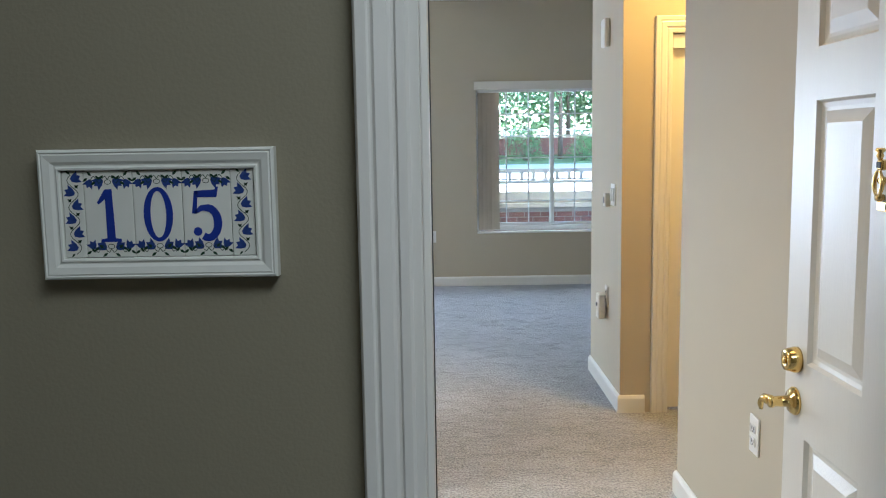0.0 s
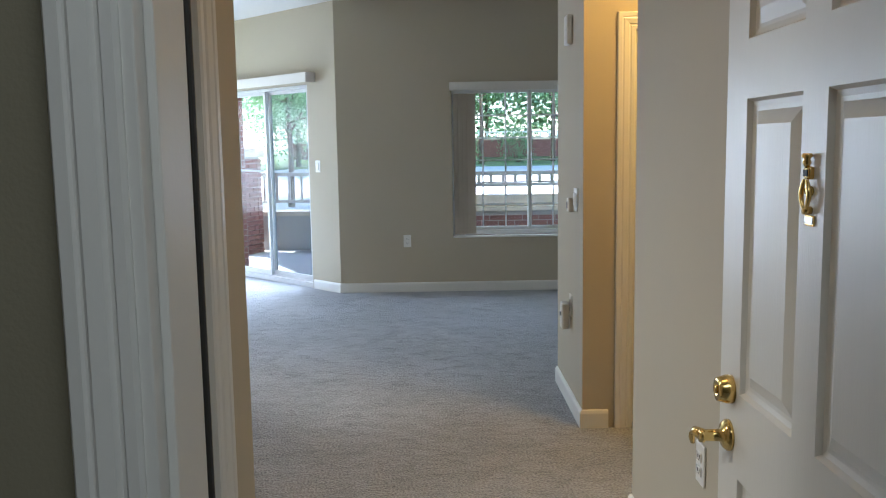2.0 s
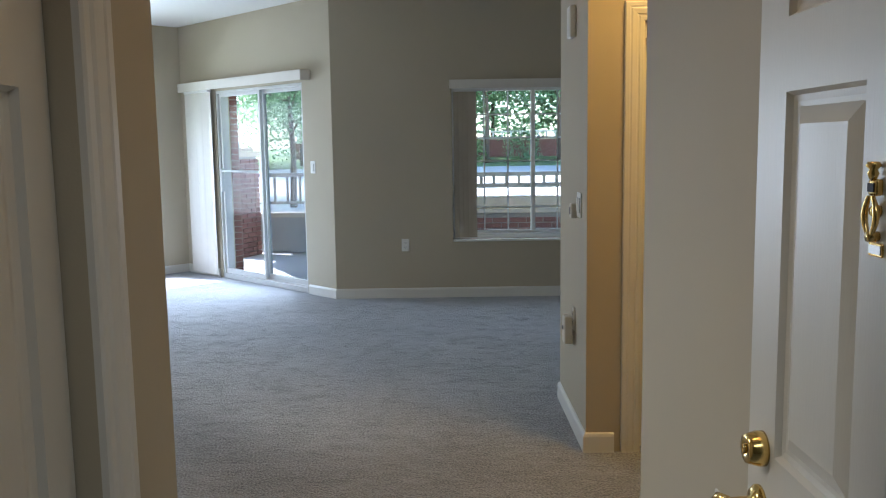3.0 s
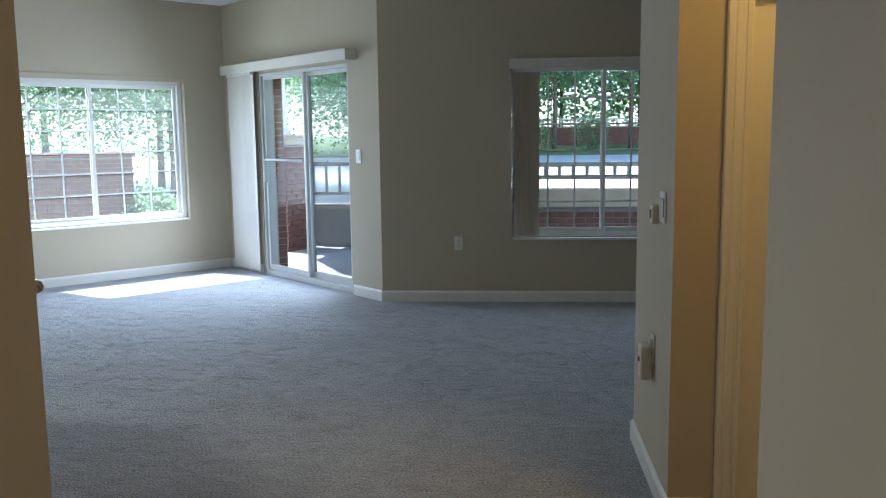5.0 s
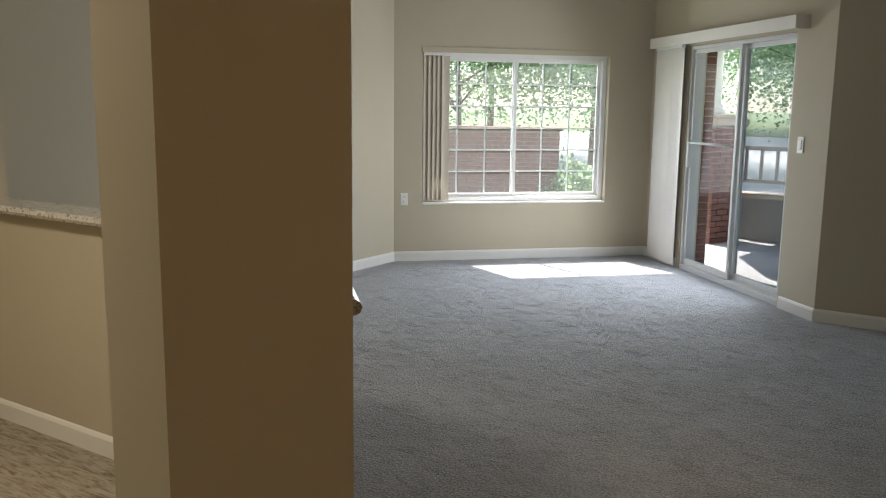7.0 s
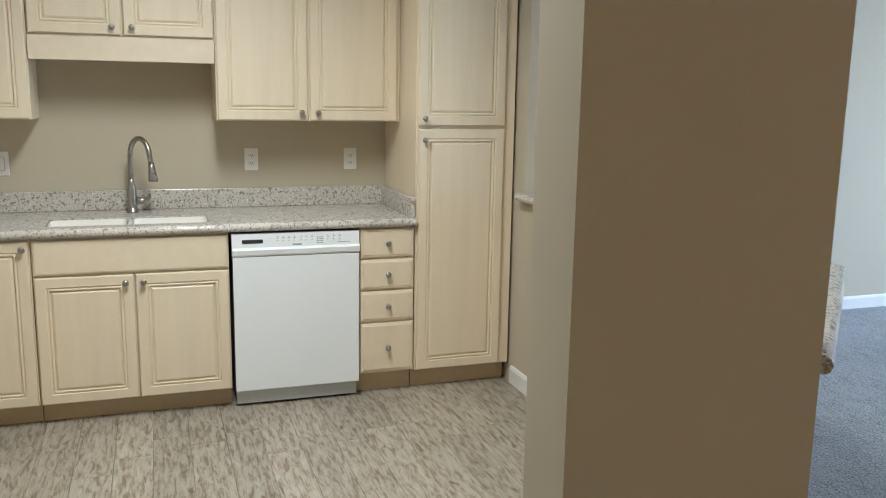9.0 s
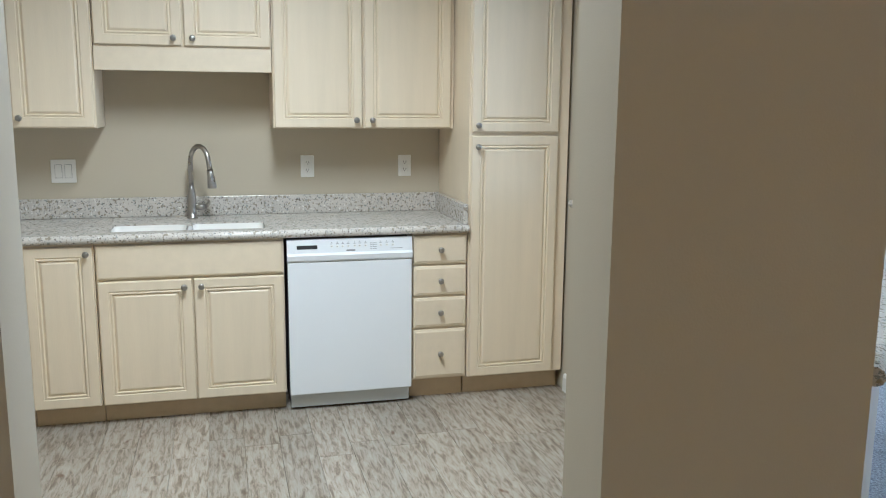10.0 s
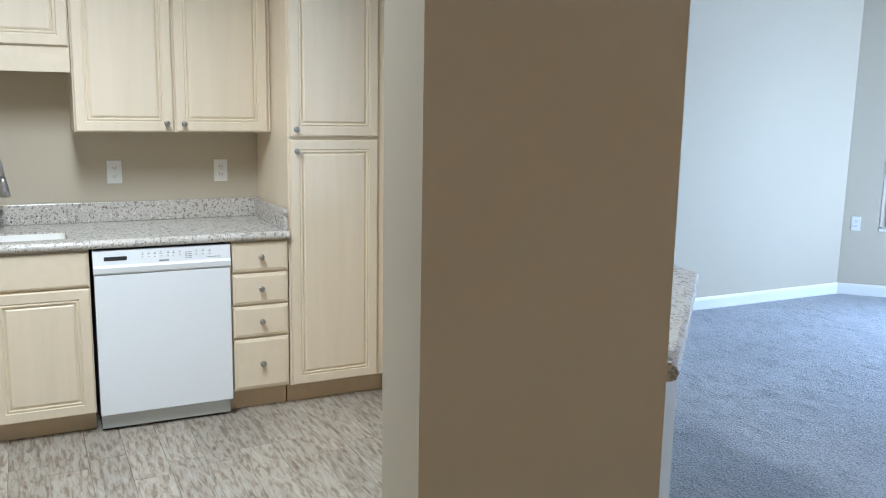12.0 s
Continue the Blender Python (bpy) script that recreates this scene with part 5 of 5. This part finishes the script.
# low stucco wall by the patio door, then low brick wall in front of the window
WP = [(1.95, 9.98), (3.05, 9.85), (4.35, 8.15)]
bm = bmesh.new()
sweep(bm, WP, [(-0.09, -0.06), (0.09, -0.06), (0.09, 0.44), (-0.09, 0.44)])
tagged(obj("garden_wall_stucco", bm, STUCCO), "low grey stucco patio wall with stone coping", "wall")
bm = bmesh.new()
sweep(bm, WP, [(-0.13, 0.4405), (0.13, 0.4405), (0.13, 0.50), (-0.13, 0.50)])
tagged(obj("wall_coping", bm, CAPSTONE), "pale cast stone coping on low wall", "coping")
rail("patio_railing", WP, 0.62, 1.06, 0.17, "pale painted railing above the low patio wall")
LY = 8.05
lw = tagged(new("brick_garden_wall"), "low red brick patio wall with deep stone cap", "wall")
box("core", 4.40, 7.9, LY, LY + 0.2, -0.06, 0.60, MORTAR, lw)
brick_run(lw, Matrix.Translation((4.40, LY, 0)), 3.4, -0.05, 0.60, me=(FULL, HALF))
bm = bmesh.new()
add_box(bm, 4.36, 7.95, LY - 0.07, LY + 0.27, 0.601, 0.66, 0.008)
add_box(bm, 4.36, 7.95, LY - 0.03, LY + 0.23, 0.6605, 0.80, 0.01)
obj("cap", bm, CAPSTONE, lw)
rail("front_railing", [(4.4, LY + 0.1), (7.9, LY + 0.1)], 0.90, 1.09, 0.15, "pale painted railing above brick patio wall")

# red brick screen wall beyond the bay window
bw = tagged(new("brick_screen_wall"), "red brick screen wall with a stepped end", "wall")
MB = along((-6.6, 9.3), (-1.3, 11.6))
bm = bmesh.new()
add_box(bm, 0, 5.85, 0.02, 0.22, G - 0.05, 1.12, 0, MB)
obj("core", bm, MORTAR, bw)
bm = bmesh.new()
brick_joined(bm, MB, 5.85, G, 1.12)
tagged(obj("bricks", bm, BRICK, bw), kind="stuff")
bm = bmesh.new()
add_box(bm, -0.05, 5.9, -0.04, 0.26, 1.121, 1.18, 0.01, MB)
obj("coping", bm, BRICK, bw)

# far brick wall with white fence, house across the road
fw = tagged(new("far_brick_wall"), "long dark brick wall with white fence behind lawn", "wall")
box("body", -2, 30, 36.2, 36.5, 0.80, 1.62, BRICK, fw)
box("coping", -2.1, 30.1, 36.15, 36.55, 1.621, 1.68, CAPSTONE, fw)
for k in range(80):
    box("picket", -1.9 + 0.4 * k, -1.82 + 0.4 * k, 36.3, 36.36, 1.681, 1.95, TRIM, fw)
box("top_rail", -2, 30, 36.28, 36.38, 1.951, 2.02, TRIM, fw)
hs = tagged(new("far_house"), "red brick house with grey roof across road", "house")
box("wall", 15, 27, 46, 54, 0.96, 6.5, BRICK, hs)
bm = bmesh.new()
v = [bm.verts.new(p) for p in ((14.6, 45.6, 6.501), (27.4, 45.6, 6.501), (27.4, 54.4, 6.501), (14.6, 54.4, 6.501), (16.5, 50, 9.6), (25.5, 50, 9.6))]
for f in ((0, 1, 5, 4), (1, 2, 5), (2, 3, 4, 5), (3, 0, 4), (3, 2, 1, 0)):
    bm.faces.new([v[k] for k in f])
obj("roof", bm, ROOF, hs)
for x in (16.5, 19.5, 22.5, 25):
    for z in (1.8, 4.4):
        box("window", x, x + 1.1, 45.96, 45.995, z, z + 1.4, VINYL, hs)


def ground_at(y):
    """Height of the lawn or the bank behind the road."""
    return G - 0.08 + 0.82 * min(1.0, max(0.0, (y - 17.0) / 13.0)) + 0.25 * min(1.0, max(0.0, (y - 30.0) / 8.0))


TL = "leafy green shade tree with sunlit uneven crown"
for k, (x, y, h, r, ch_, n, mt_) in enumerate((
        (-5.0, 14.6, 5.4, 2.0, 4.0, 7000, LEAF2), (-8.6, 14.5, 6.8, 2.7, 5.8, 8000, LEAF), (-2.2, 15.6, 6.0, 2.2, 4.4, 7000, LEAF2),
        (-12.0, 17.0, 8.5, 3.4, 7.4, 8000, LEAF), (-4.5, 20.5, 8.5, 3.2, 6.6, 8000, LEAF), (-8.5, 22.0, 9.5, 3.6, 8.0, 8000, LEAF2),
        (0.9, 19.0, 6.6, 2.3, 4.6, 7000, LEAF), (3.4, 32.0, 9.5, 3.4, 6.6, 8000, LEAF), (6.4, 31.6, 8.6, 2.9, 5.2, 7000, LEAF),
        (9.4, 32.6, 9.6, 3.2, 6.0, 7500, LEAF), (13.4, 32.4, 9.8, 3.6, 6.6, 7500, LEAF), (-0.8, 31.0, 10, 4.2, 8.4, 8000, LEAF2), (-16, 25, 11, 4.6, 10, 8000, LEAF),
        (5.0, 40, 12, 5.0, 10.5, 8000, LEAF), (-6, 32, 11, 4.8, 9.6, 8000, LEAF), (11, 41, 12, 5.0, 10, 8000, LEAF2), (-3, 45, 12, 4.6, 11.4, 5000, LEAF), (2, 47, 13, 4.6, 12.4, 5000, LEAF), (7.5, 46, 12, 4.6, 11.4, 5000, LEAF), (14, 44.5, 12, 4.6, 11.4, 5000, LEAF), (22, 44, 12, 4.6, 11.4, 5000, LEAF))):
    t_ = tree("tree", x, y, ground_at(y), h, 0.03 + h * 0.006, r, ch_, int(n * 3.4), mt_, 40 + k, TL, 0.045 + (0.0026 if y < 38 else 0.0055) * y)
    t_["group"] = "garden trees"
for k, (x, y, r) in enumerate(((-0.9, 11.6, 0.55), (-0.4, 12.6, 0.6), (5.6, 31.2, 1.0), (7.9, 31.9, 0.9), (10.2, 31.3, 0.7), (3.4, 12.2, 0.35), (1.2, 31.0, 0.8))):
    shrub(x, y, ground_at(y) + 0.01, r, 1400, LEAF if k % 2 else LEAF2, 90 + k)

# ---- kitchen floor planks ----
rnd = random.Random(5)
PW = 0.152
y, row = -1.6, 0
planks = {}
fk = bpy.data.objects["floor_kitchen"]
while y < 1.43:
    x = -0.35 * rnd.random()
    w = min(PW, 1.43 - y)
    while x < 3.235:
        a, b = max(0.0, x), min(3.235, x + 1.22)
        if b - a > 0.03 and w > 0.02 and not (a > 2.7 and y > 0.9):
            key = (round(b - a, 3), round(w, 3))
            if key not in planks:
                bm = bmesh.new()
                add_box(bm, -(b - a) / 2 + 0.0006, (b - a) / 2 - 0.0006, -w / 2 + 0.0006, w / 2 - 0.0006, 0, 0.012, 0.0012)
                me = bpy.data.meshes.new("plank")
                bmesh.ops.recalc_face_normals(bm, faces=bm.faces)
                bm.to_mesh(me)
                bm.free()
                me.materials.append(PLANK)
                planks[key] = me
            ob = new("plank", planks[key])
            ob.parent = fk
            ob.matrix_basis = Matrix.Translation(((a + b) / 2, y + w / 2, -0.0118))
        x += 1.22
    y += PW
    row += 1
